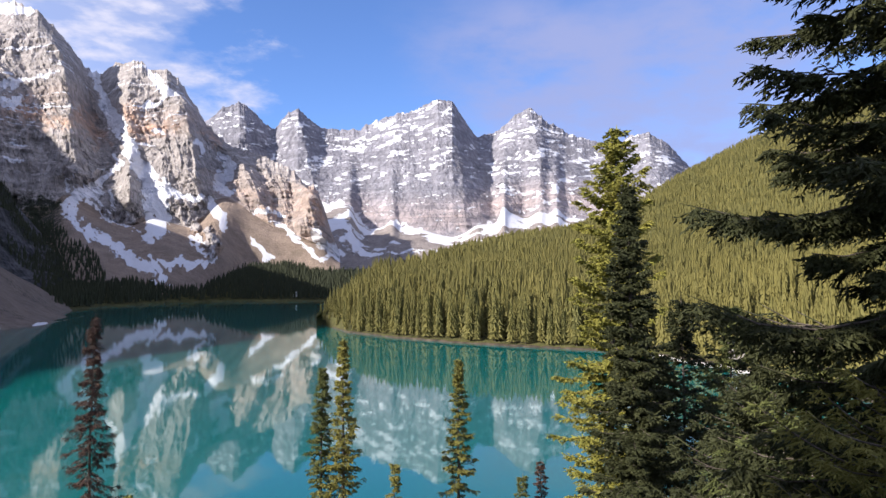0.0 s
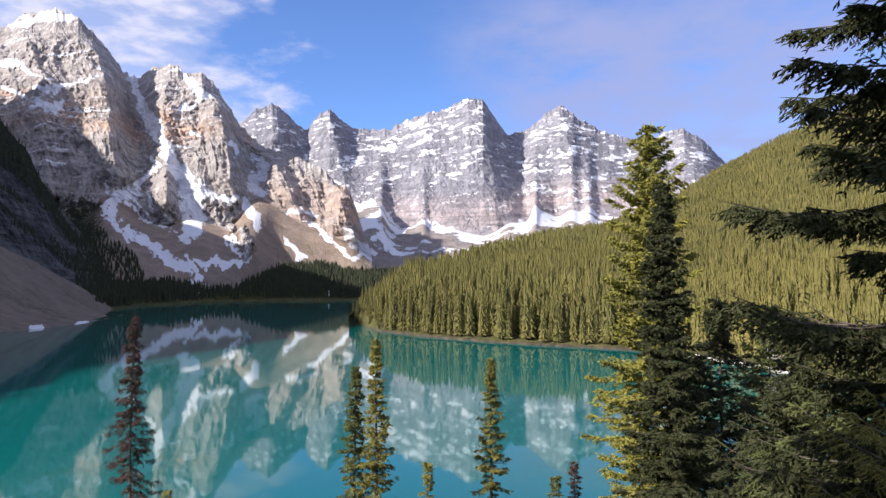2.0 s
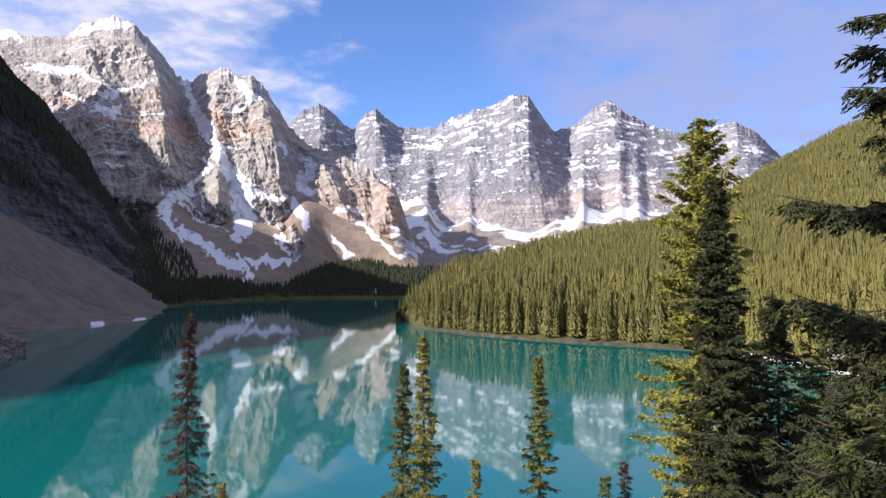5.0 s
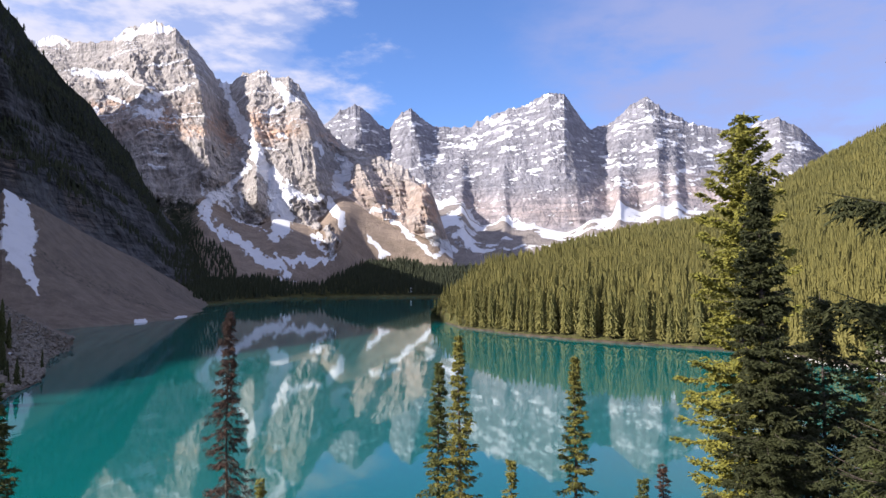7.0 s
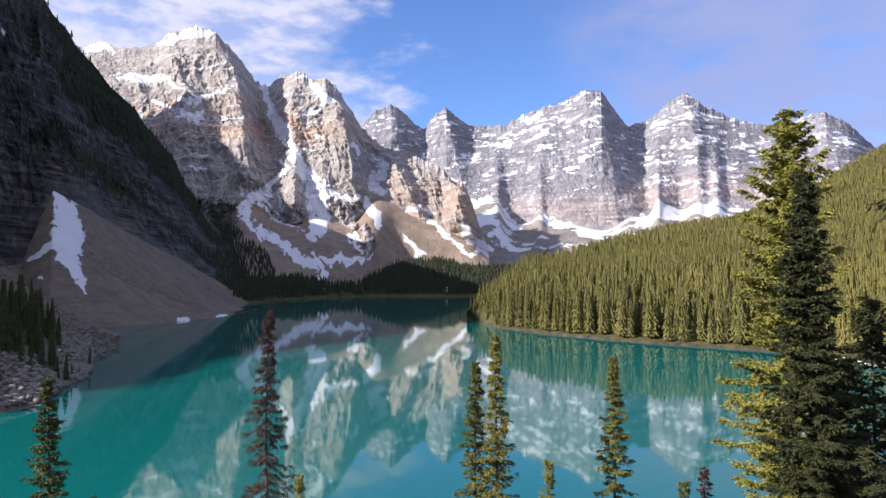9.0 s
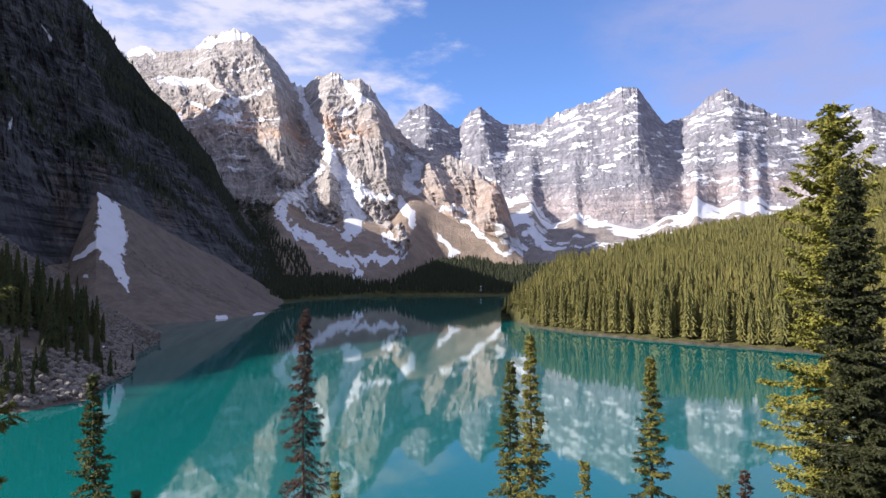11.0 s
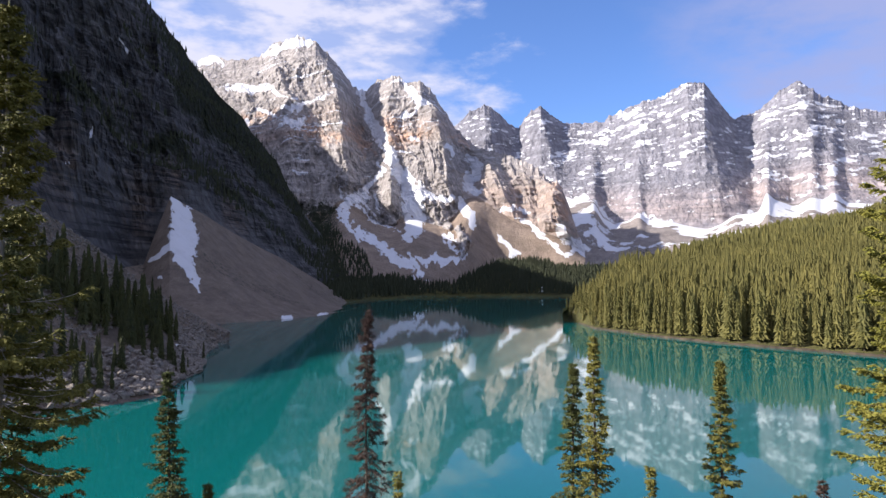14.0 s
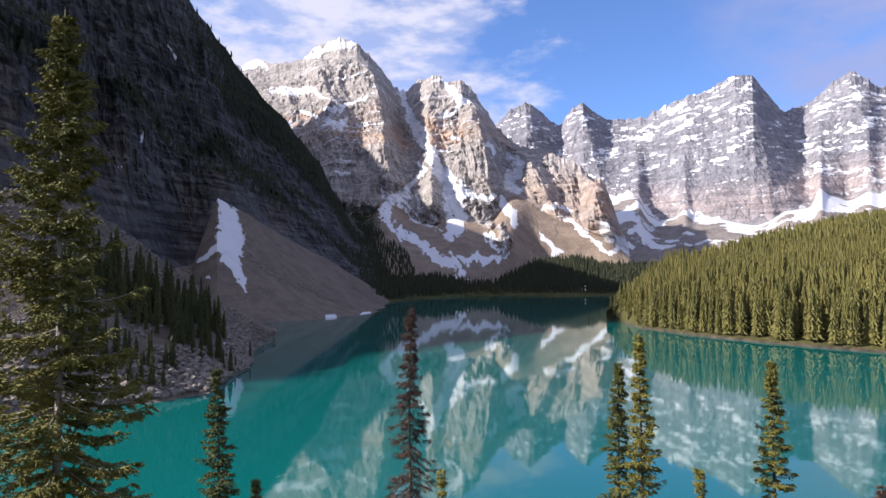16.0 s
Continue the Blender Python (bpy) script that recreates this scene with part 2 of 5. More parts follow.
def forest_floor():
    n = Nodes("forest_floor")
    c = n.mix(n.ramp(n.noise(0.05, 8, 0.7), 0.35, 0.65), (0.035, 0.04, 0.015), (0.10, 0.10, 0.035))
    c = n.mix(n.ramp(n.noise(0.4, 6, 0.7), 0.45, 0.7, 0, 0.6), c, (0.13, 0.10, 0.06))
    n.bump(n.noise(0.6, 7, 0.7), 0.7, 1.0)
    return n.done(c, 0.95, 0.1)


M_FLOOR = forest_floor()


def lake_water():
    n = Nodes("glacial_water")
    c = n.mix(n.ramp(n.noise(0.006, 4, 0.5), 0.3, 0.7), (0.001, 0.098, 0.096), (0.0015, 0.122, 0.114))
    rip = n.noise(0.9, 4, 0.5, (1.0, 0.35, 1))
    swell = n.noise(0.12, 3, 0.5, (1.0, 0.5, 1))
    n.bump(n.math("ADD", n.math("MULTIPLY", rip, 0.25), swell), 0.05, 0.35)
    n.b.inputs["IOR"].default_value = 1.4
    return n.done(c, 0.03, 0.5)


M_WATER = lake_water()


# ---- terrain ----
def loft(lines, az, rows, curve=None, soft=None):
    """Rows of points between lines of (bearing, distance, height); rows: steps per stretch. Returns bearing, distance, height grids and v."""
    D, Z, V = [], [], []
    for i in range(len(lines) - 1):
        d0, z0 = along(lines[i], az, soft[i] if soft else 0.0)
        d1, z1 = along(lines[i + 1], az, soft[i + 1] if soft else 0.0)
        k = np.linspace(0, 1, rows[i], endpoint=i == len(lines) - 2)[:, None]
        kz = k if not curve or curve[i] == 1 else k ** curve[i]
        D.append(d0 + (d1 - d0) * k)
        Z.append(z0 + (z1 - z0) * kz)
        V.append(np.broadcast_to(k + i, D[-1].shape))
    D, Z, V = np.concatenate(D), np.concatenate(Z), np.concatenate(V)
    return np.broadcast_to(az, D.shape), D, Z, V


def rocky(A, D, Z, strength, size, terrace, seed, dip=0.0, rib=0.45, spurs=(), reach=120.0):
    """Pushes a rock face in and out: spurs, gullies and buttresses, and ledges along its beds. Distance, and how far each spot is a ledge."""
    x, y = polar(A, D)
    s = np.radians(A) * 2000.0
    w = fbm(s, Z, Z * 0, 160, 3, 0.5, seed + 90) * 30
    g = fbm(s + w, s * 0, Z * 0.4, size, 6, 0.52, seed, True)
    g2 = 0.6 * fbm(x + 0.3 * Z, y, Z * 0.3, size * 0.13, 6, 0.66, seed + 20, True) + 0.7 * np.abs(fbm(s + 0.5 * Z, Z * 0.35, x * 0, size * 0.3, 4, 0.55, seed + 25))
    g = g + rib * fbm(s + w + 0.25 * Z, s * 0, Z * 0.28, size * 0.28, 6, 0.64, seed + 70, True)
    bed = Z + dip * s + 12 * fbm(s, Z * 0, Z * 0, 160, 3, 0.5, seed + 31)
    led, ledge = 0, 0
    for wave, amp in ((165.0, 0.35), (74.0, 0.7), (31.0, 0.6), (14.0, 0.45)):
        p = bed / wave + 0.35 * fbm(s, Z, Z * 0, 300, 2, 0.5, seed + 40)
        f = p - np.floor(p)
        led = led + amp * wave * (f - 0.5)
        ledge = np.maximum(ledge, amp ** 0.4 * np.clip(1 - f / (0.12 if wave > 100 else 0.2), 0, 1))
    out = D - strength * (0.5 * g + 0.17 * g2) - terrace * led
    el = elevation(D, Z)
    a2 = A + 0.25 * fbm(s, Z, Z * 0, 120, 4, 0.55, seed + 80)
    for st in spurs:
        push = np.zeros_like(out)
        for (a0, e0, w0, k0), (a1, e1, w1, k1) in zip(st[:-1], st[1:]):
            t = (el - e0) / (e1 - e0)
            inside = np.clip(np.minimum(t, 1 - t) * 12 + 1, 0, 1)
            t = np.clip(t, 0, 1)
            off = np.abs(a2 - (a0 + t * (a1 - a0))) / (w0 + t * (w1 - w0))
            p = inside * (k0 + t * (k1 - k0)) * np.clip(1 - off, 0, 1)
            push = np.where(np.abs(p) > np.abs(push), p, push)
        out = out - reach * push
    return out, ledge


def add_mountain(name, label, A, D, Z, material, snow, warm, scree, veg):
    x, y = polar(A, D)
    P = np.stack([x, y, Z], -1)
    me = mesh_from(name, P.reshape(-1, 3), grid_faces(*D.shape), material, False,
                   {"snow": snow, "warm": warm, "scree": scree, "veg": veg})
    return tagged(new(name, me), label, "mountain", kind="structure"), P


def elevation(D, Z):
    return np.degrees(np.arctan2(Z - VIEW, D))


def back_of(crest, run, drop):
    return [(a, d + run, z - drop) for a, d, z in crest]


FAR_CREST = [(-26.6, 3700, 766), (-21.27, 3700, 812), (-19.48, 3600, 868), (-18.71, 3600, 922), (-17.16, 3600, 972), (-16.01, 3600, 921), (-14.99, 3650, 858),
    (-14.3, 3650, 855), (-13.25, 3600, 926), (-12.42, 3600, 966), (-11.6, 3600, 907), (-10.55, 3650, 867), (-8.74, 3650, 859), (-7.44, 3600, 857),
    (-4.63, 3550, 923), (-2.18, 3500, 943), (-0.46, 3450, 994), (0.77, 3450, 979), (1.85, 3490, 883), (3.03, 3560, 807), (4.3, 3600, 838),
    (5.91, 3600, 916), (7.37, 3600, 972), (8.67, 3600, 914), (10.47, 3650, 847), (12.35, 3700, 806), (14.76, 3750, 793), (15.82, 3700, 822),
    (17.4, 3650, 820), (18.81, 3700, 761), (20.52, 3800, 650), (24.56, 3900, 487)]
FAR_FOOT = [(-26.44, 3000, 281), (-19.33, 3000, 295), (-13.6, 3000, 300), (-10.8, 2950, 352), (-9.06, 2950, 374), (-7.86, 2895, 363), (-7.42, 2872, 293), (-6.41, 2840, 254),
    (-5.06, 2817, 263), (-4.33, 2804, 298), (-3.8, 2792, 263), (-2.05, 2744, 253), (-0.93, 2718, 232), (0.78, 2707, 213), (1.85, 2710, 229), (2.97, 2760, 270),
    (4.09, 2820, 275), (4.91, 2860, 290), (5.02, 2865, 391), (5.5, 2880, 343), (7.09, 2950, 313), (8.29, 2900, 344), (9.1, 2900, 318), (9.72, 2900, 357),
    (10.42, 2900, 308), (12.76, 2925, 298), (20.37, 3000, 343), (24.53, 3100, 320)]
FAR_BASE = [(-26.35, 2150, 62), (-18.04, 2150, 68), (-8.87, 2150, 80), (-4.08, 2150, 85), (0.78, 2150, 100), (5.62, 2150, 118), (10.39, 2200, 141),
    (15.03, 2300, 163), (24.49, 2400, 161)]
FAR_DUST_WEST = [[(-0.69, 15.32, 0.45), (-2.16, 14.47, 0.55), (-4.12, 14.21, 0.55), (-5.83, 13.48, 0.55)],
    [(-1.18, 13.78, 0.64), (-3.14, 12.59, 0.73), (-4.6, 12.33, 0.64), (-7.03, 12.04, 0.45)],
    [(-7.04, 13.45, 0.36), (-7.03, 11.57, 0.45), (-8.95, 11.29, 0.36), (-10.84, 9.82, 0.36)],
    [(-5.08, 10.67, 0.41), (-3.13, 10.79, 0.41)],
    [(0.3, 14.95, 0.27), (0.79, 14.25, 0.27)],
    [(0.79, 12.84, 0.36), (-2.16, 12.6, 0.36)],
    [(-13.69, 13.4, 0.45), (-11.82, 13.04, 0.55), (-10.39, 12.41, 0.55), (-8.96, 12.46, 0.55)],
    [(-12.3, 14.39, 0.27), (-11.59, 13.51, 0.27)],
    [(-15.75, 12.37, 0.27), (-18.23, 13.11, 0.18)]]
FAR_DUST_EAST = [[(7.39, 14.6, 0.45), (5.92, 12.78, 0.64), (5.19, 12.08, 0.55)],
    [(7.38, 13.67, 0.64), (10.01, 12.65, 0.64), (12.37, 12.09, 0.36)],
    [(9.77, 11.73, 0.55), (8.56, 11.06, 0.45), (4.69, 10.2, 0.41)],
    [(4.2, 9.25, 0.45), (8.55, 9.41, 0.45)],
    [(5.17, 8.04, 0.55), (8.54, 7.5, 0.64), (10.92, 8.16, 0.91)],
    [(0.78, 11.18, 0.45), (0.29, 10.23, 0.45), (-4.1, 8.05, 0.27)],
    [(16.51, 12.1, 0.45), (15.6, 11.7, 0.36)],
    [(16.49, 10.73, 0.36), (18.7, 9.7, 0.45)],
    [(-8.93, 8.69, 0.36), (-4.59, 9.24, 0.27)],
    [(12.35, 10.0, 0.73), (10.44, 7.22, 0.82)],
    [(9.96, 6.76, 0.45), (7.09, 5.85, 0.36)]]
FAR_SPURS = [[(0.03, 15.6, 1.2, 0.2), (1.51, 11.18, 2.6, 1), (1.99, 4.92, 2.6, 1)],
    [(-4.14, 14.16, 1.2, 0.2), (-4.6, 9.71, 2.2, 0.3), (-4.58, 5.38, 2.2, 0.25)],
    [(7.37, 14.65, 1, 0.2), (8.31, 10.6, 2, 0.9), (8.76, 5.83, 2, 0.7)],
    [(2.98, 12.31, 0.9, -0.2), (4.09, 8.77, 1.3, -0.7), (4.91, 5.39, 1.2, -0.6)],
    [(17.4, 12.2, 1, 0.2), (18.03, 9.3, 1.8, 0.8), (18.64, 6.06, 1.6, 0.6)],
    [(13.29, 11.6, 1, -0.2), (12.79, 9.06, 1.4, -0.6), (12.29, 5.77, 1.2, -0.4)],
    [(-12.41, 14.55, 0.8, 0.2), (-11.81, 11.4, 1.4, 0.8), (-10.81, 6.25, 1.6, 0.6)],
    [(-17.16, 14.65, 0.8, 0.2), (-16.89, 12.06, 1.4, 0.7), (-16.39, 9.34, 1.4, 0.6)],
    [(-8.5, 12.79, 1, -0.1), (-7.75, 9.65, 1.5, -0.2), (-7.47, 5.35, 1.5, -0.15)]]


def far_mountains():
    az = np.linspace(-24, 22, 720)
    A, D, Z, V = loft([back_of(FAR_CREST, 500, 500), FAR_CREST, FAR_FOOT, FAR_BASE, [(a, 1250, 20) for a, d, z in FAR_BASE]], az, [8, 150, 44, 8], [1, 0.9, 1.5, 1], [0, 0, 0.45, 2, 2])
    face = np.clip((V - 1) * 6, 0, 1) * np.clip((2.06 - V) * 6, 0, 1)
    pushed, ledge = rocky(A, D, Z, 30, 420, 0.26, 3, 0.03, rib=0.4, spurs=FAR_SPURS, reach=48.0)
    D = np.where(V >= 1, D + face * (pushed - D), D)
    s = np.radians(A) * 3500
    crest = np.clip(1 - np.abs(V - 1) * 9, 0, 1)
    Z = Z + crest * 10 * (fbm(s, s * 0, V * 20, 55, 5, 0.62, 9, True) - 0.4) + np.clip(V - 2, 0, 1) * 10 * fbm(s, D, D * 0, 200, 4, 0.5, 12)
    el = elevation(D, Z)
    high = np.clip((el - 6.5) / 5, 0, 1)
    # snow lies in small patches along the beds, thick where the slopes hold it, a thin dusting elsewhere
    bed = Z - 0.10 * s + 10 * fbm(s, Z, Z * 0, 200, 3, 0.5, 16)
    patch = 0.5 + 0.40 * fbm(s * 0.38, bed, D * 0, 15, 5, 0.68, 15) + 0.08 * ledge
    hold = np.maximum(seg_mask(A, el, FAR_DUST_WEST, 2, 1.4), seg_mask(A, el, FAR_DUST_EAST, 4, 1.4))
    snow = 0.5 + 1.9 * (patch - 0.90 + 0.29 * hold + 0.08 * high - 0.12 * crest)
    snow = np.clip(snow, 0, 0.8) * (V < 2) * np.clip((V - 0.98) * 60, 0, 1)
    glacier = np.clip((V - 1.97 + 0.10 * fbm(s, Z, D * 0, 70, 5, 0.6, 6)) * 24, 0, 1) * np.clip(0.95 - np.clip(V - 2.25, 0, 1) * 1.9 + 0.9 * fbm(s, D * 1.6, D * 0, 150, 5, 0.62, 5), 0, 1)
    snow = np.maximum(snow, glacier)
    warm = np.clip(1 - np.abs(el - 6.2 - 0.8 * fbm(s, s * 0, s * 0, 500, 3)) / 2.4, 0, 1) * (V < 2)
    scree = np.clip((V - 1.98) * 30, 0, 1)
    veg = np.clip((V - 2.7) * 3, 0, 1) * np.clip(0.2 + fbm(s, D, D * 0, 120, 4, 0.6, 8), 0, 0.8)
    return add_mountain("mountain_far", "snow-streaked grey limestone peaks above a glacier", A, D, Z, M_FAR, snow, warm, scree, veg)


far_mountains()

LEFT_CREST = [(-52.93, 2800, 773), (-45.66, 2800, 829), (-41.28, 2800, 888), (-40.28, 2783, 906), (-39, 2697, 870), (-36.3, 2579, 864), (-35.26, 2555, 903),
    (-33.35, 2458, 907), (-31.8, 2371, 864), (-30.83, 2350, 821), (-28.97, 2358, 733), (-28.09, 2438, 715), (-27.41, 2471, 720), (-26.28, 2395, 748),
    (-25.25, 2322, 733), (-24.07, 2247, 702), (-22.84, 2200, 694), (-22.1, 2183, 656), (-20.65, 2151, 562), (-19.58, 2127, 507), (-18.47, 2075, 448),
    (-16.79, 1993, 404), (-14.41, 1898, 364), (-12.06, 1806, 303), (-11.2, 1770, 278), (-10.67, 1752, 254), (-10.2, 1747, 214), (-9.8, 1788, 176), (-9.27, 1845, 146),
    (-8.76, 1927, 107)]
LEFT_FOOT = [(-52.72, 1680, 120), (-35.18, 1596, 124), (-31.38, 1643, 154), (-29.46, 1664, 211), (-27.52, 1633, 175), (-25.33, 1549, 141), (-23.62, 1570, 170),
    (-21.19, 1504, 144), (-20.12, 1515, 145), (-18.51, 1624, 227), (-16.83, 1595, 201), (-14.46, 1511, 152), (-11.67, 1463, 122), (-10.06, 1436, 105),
    (-8.76, 1476, 76)]
LEFT_BASE = [(-52.65, 1000, 12), (-35.16, 985, 9), (-31.37, 1024, 8), (-27.52, 1023, 10), (-23.65, 1032, 10), (-22.19, 1047, 11), (-18, 1210, 24),
    (-17, 1340, 50), (-14, 1380, 62), (-11, 1360, 55), (-8.8, 1340, 52)]
COULOIR_SNOW = [[(-27.95, 15.67, 0.42), (-27.46, 14.43, 0.42), (-26.92, 13.27, 0.49), (-26.18, 11.86, 0.49), (-25.35, 10.44, 0.49), (-24.37, 9.01, 0.74), (-23.64, 7.81, 0.90), (-23.49, 6.84, 1.15), (-23.25, 5.63, 1.20), (-23.4, 4.42, 0.95), (-24.03, 3.55, 0.50)],
    [(-23.15, 7.42, 0.50), (-21.69, 7.08, 0.38), (-20.33, 6.73, 0.38)],
    [(-19.26, 6.72, 0.38), (-18.78, 5.85, 0.50), (-18.11, 4.49, 0.25)],
    [(-18.86, 10.54, 0.20), (-18.18, 9.91, 0.38), (-17.9, 9.19, 0.57), (-18.53, 8.49, 0.63), (-18.53, 7.77, 0.50), (-17.71, 7.42, 0.25)],
    [(-20.46, 11.23, 0.25), (-19.98, 10.41, 0.20)],
    [(-26.33, 9.82, 0.20), (-25.98, 9.01, 0.25), (-26.76, 8.38, 0.32), (-27.44, 7.56, 0.38), (-27.93, 6.98, 0.50)]]
APRON_SNOW = [[(-27.93, 6.98, 0.47), (-28.9, 6.53, 0.41), (-29.48, 5.95, 0.41), (-29.28, 5.13, 0.47), (-28.6, 4.41, 0.47), (-27.92, 3.83, 0.52), (-26.95, 3.11, 0.58), (-25.73, 2.38, 0.58), (-24.52, 1.65, 0.58), (-23.55, 0.92, 0.52), (-22.58, 0.24, 0.41), (-22.24, -0.24, 0.18)],
    [(-23.64, 1.65, 0.18), (-22.19, 1.41, 0.34), (-20.73, 1.46, 0.29), (-19.14, 1.65, 0.34)],
    [(-20.72, 3.69, 0.23), (-20.0, 2.96, 0.23), (-19.28, 2.13, 0.18)],
    [(-28.51, 6.73, 0.18), (-27.73, 5.87, 0.18), (-26.71, 5.05, 0.18)],
    [(-26.81, 5.29, 0.18), (-25.83, 4.66, 0.18), (-24.76, 4.13, 0.11)],
    [(-29.0, 8.26, 0.11), (-29.48, 6.96, 0.18)],
    [(-27.05, 6.84, 0.23), (-26.66, 5.78, 0.18)]]
SCREE_SNOW = [[(-16.15, 3.66, 0.18), (-15.63, 2.93, 0.29), (-14.97, 2.35, 0.40), (-14.46, 2.01, 0.29)],
    [(-11.12, 4.3, 0.34), (-10.48, 3.58, 0.51), (-9.58, 2.87, 0.51), (-8.41, 2.1, 0.45)],
    [(-14.01, 4.83, 0.18), (-12.61, 3.81, 0.22), (-11.23, 2.65, 0.18), (-10.0, 1.88, 0.18)],
    [(-15.8, 5.91, 0.22), (-14.71, 5.98, 0.22), (-13.86, 5.44, 0.22)],
    [(-9.86, 2.4, 0.22), (-8.73, 1.82, 0.22)]]
SUMMIT_SNOW = [[(-36.26, 18.02, 0.20), (-35.08, 18.62, 0.40), (-33.65, 19.13, 0.45), (-32.35, 19.28, 0.30)],
    [(-41.24, 17.04, 0.40), (-40.07, 17.31, 0.45), (-39.24, 16.93, 0.25)],
    [(-38.67, 15.37, 0.30), (-37.18, 15.33, 0.35), (-35.77, 15.63, 0.25), (-34.53, 15.15, 0.15), (-33.29, 14.65, 0.15)],
    [(-34.57, 14.09, 0.15), (-33.28, 14.05, 0.25), (-31.46, 14.9, 0.15), (-30.1, 15.53, 0.10)],
    [(-34.61, 12.99, 0.25), (-33.61, 12.84, 0.40), (-32.6, 13.34, 0.20)],
    [(-38.41, 12.99, 0.30), (-37.34, 12.91, 0.20)],
    [(-24.22, 16.3, 0.30), (-23.63, 15.56, 0.40), (-22.55, 14.91, 0.30), (-23.34, 14.21, 0.25), (-24.13, 13.7, 0.25)],
    [(-23.73, 11.77, 0.25), (-22.85, 11.63, 0.15)],
    [(-33.25, 8.95, 0.20), (-32.58, 8.83, 0.15)],
    [(-36.69, 13.9, 0.15), (-35.28, 13.51, 0.15)]]
LEFT_WARM = [[(-38.64, 12.93, 0.41), (-35.47, 13.37, 0.36)],
    [(-32.79, 12.63, 0.73), (-30.86, 12.03, 0.73)],
    [(-28.73, 12.64, 0.64), (-27.55, 11.05, 0.55)],
    [(-25.69, 13.28, 0.55), (-24.81, 12.01, 1.0), (-22.75, 12.2, 0.55)],
    [(-19.73, 12.16, 0.27), (-18.52, 11.01, 0.36)],
    [(-10.81, 8.06, 0.45), (-10.55, 6.41, 0.91), (-10.66, 4.77, 0.55)],
    [(-29.99, 12.29, 0.36), (-29.02, 11.83, 0.36)]]
LEFT_SPURS = [[(-30.93, 18.7, 1.2, 0.3), (-29.85, 13.94, 1.8, 1), (-28.97, 7.8, 1.6, 0.5)],
    [(-35.25, 17.84, 1.2, 0.3), (-33.8, 12.45, 1.6, 0.6), (-33.3, 6.31, 1.5, 0.5)],
    [(-22.35, 16.51, 1, 0.3), (-21.14, 12.55, 1.7, 1), (-20.3, 7.78, 1.6, 0.9), (-19.73, 4.88, 1, 0.2)],
    [(-25.3, 16.76, 0.9, 0.3), (-25.55, 12.58, 1.2, 0.5), (-25.33, 5.88, 1, 0.6)],
    [(-27.41, 15.6, 0.9, -0.15), (-26.29, 11.63, 0.9, -0.2), (-24.1, 7.81, 1.2, -0.25), (-23.86, 5.15, 1.2, -0.1)],
    [(-18.47, 11.55, 0.9, 0.1), (-16.8, 9.15, 1.3, 0.7), (-14.7, 5.05, 1, 0.3)],
    [(-18.14, 10.6, 0.8, -0.3), (-18.35, 8.23, 0.8, -0.6), (-18.51, 7.03, 0.8, -0.2)],
    [(-12.06, 9.1, 1, 0.2), (-11.54, 6.63, 1.3, 0.6), (-11.75, 4.04, 1, 0.3)],
    [(-11.1, 8.0, 1.0, 0.1), (-10.6, 6.4, 1.4, 0.45), (-10.4, 3.53, 1.2, 0.4)]]
LEFT_KNOBS = [[(-25.32, 8.05, 0.39), (-25.57, 6.85, 0.97), (-25.33, 5.64, 0.87), (-24.99, 4.81, 0.29)],
    [(-22.4, 6.45, 0.44), (-21.43, 5.76, 0.83), (-20.8, 4.79, 0.58)],
    [(-27.03, 5.64, 0.19), (-26.45, 4.81, 0.24)],
    [(-19.54, 4.29, 0.29), (-19.26, 3.18, 0.58), (-19.12, 2.21, 0.34)],
    [(-28.25, 7.56, 0.24), (-27.9, 7.9, 0.19)]]


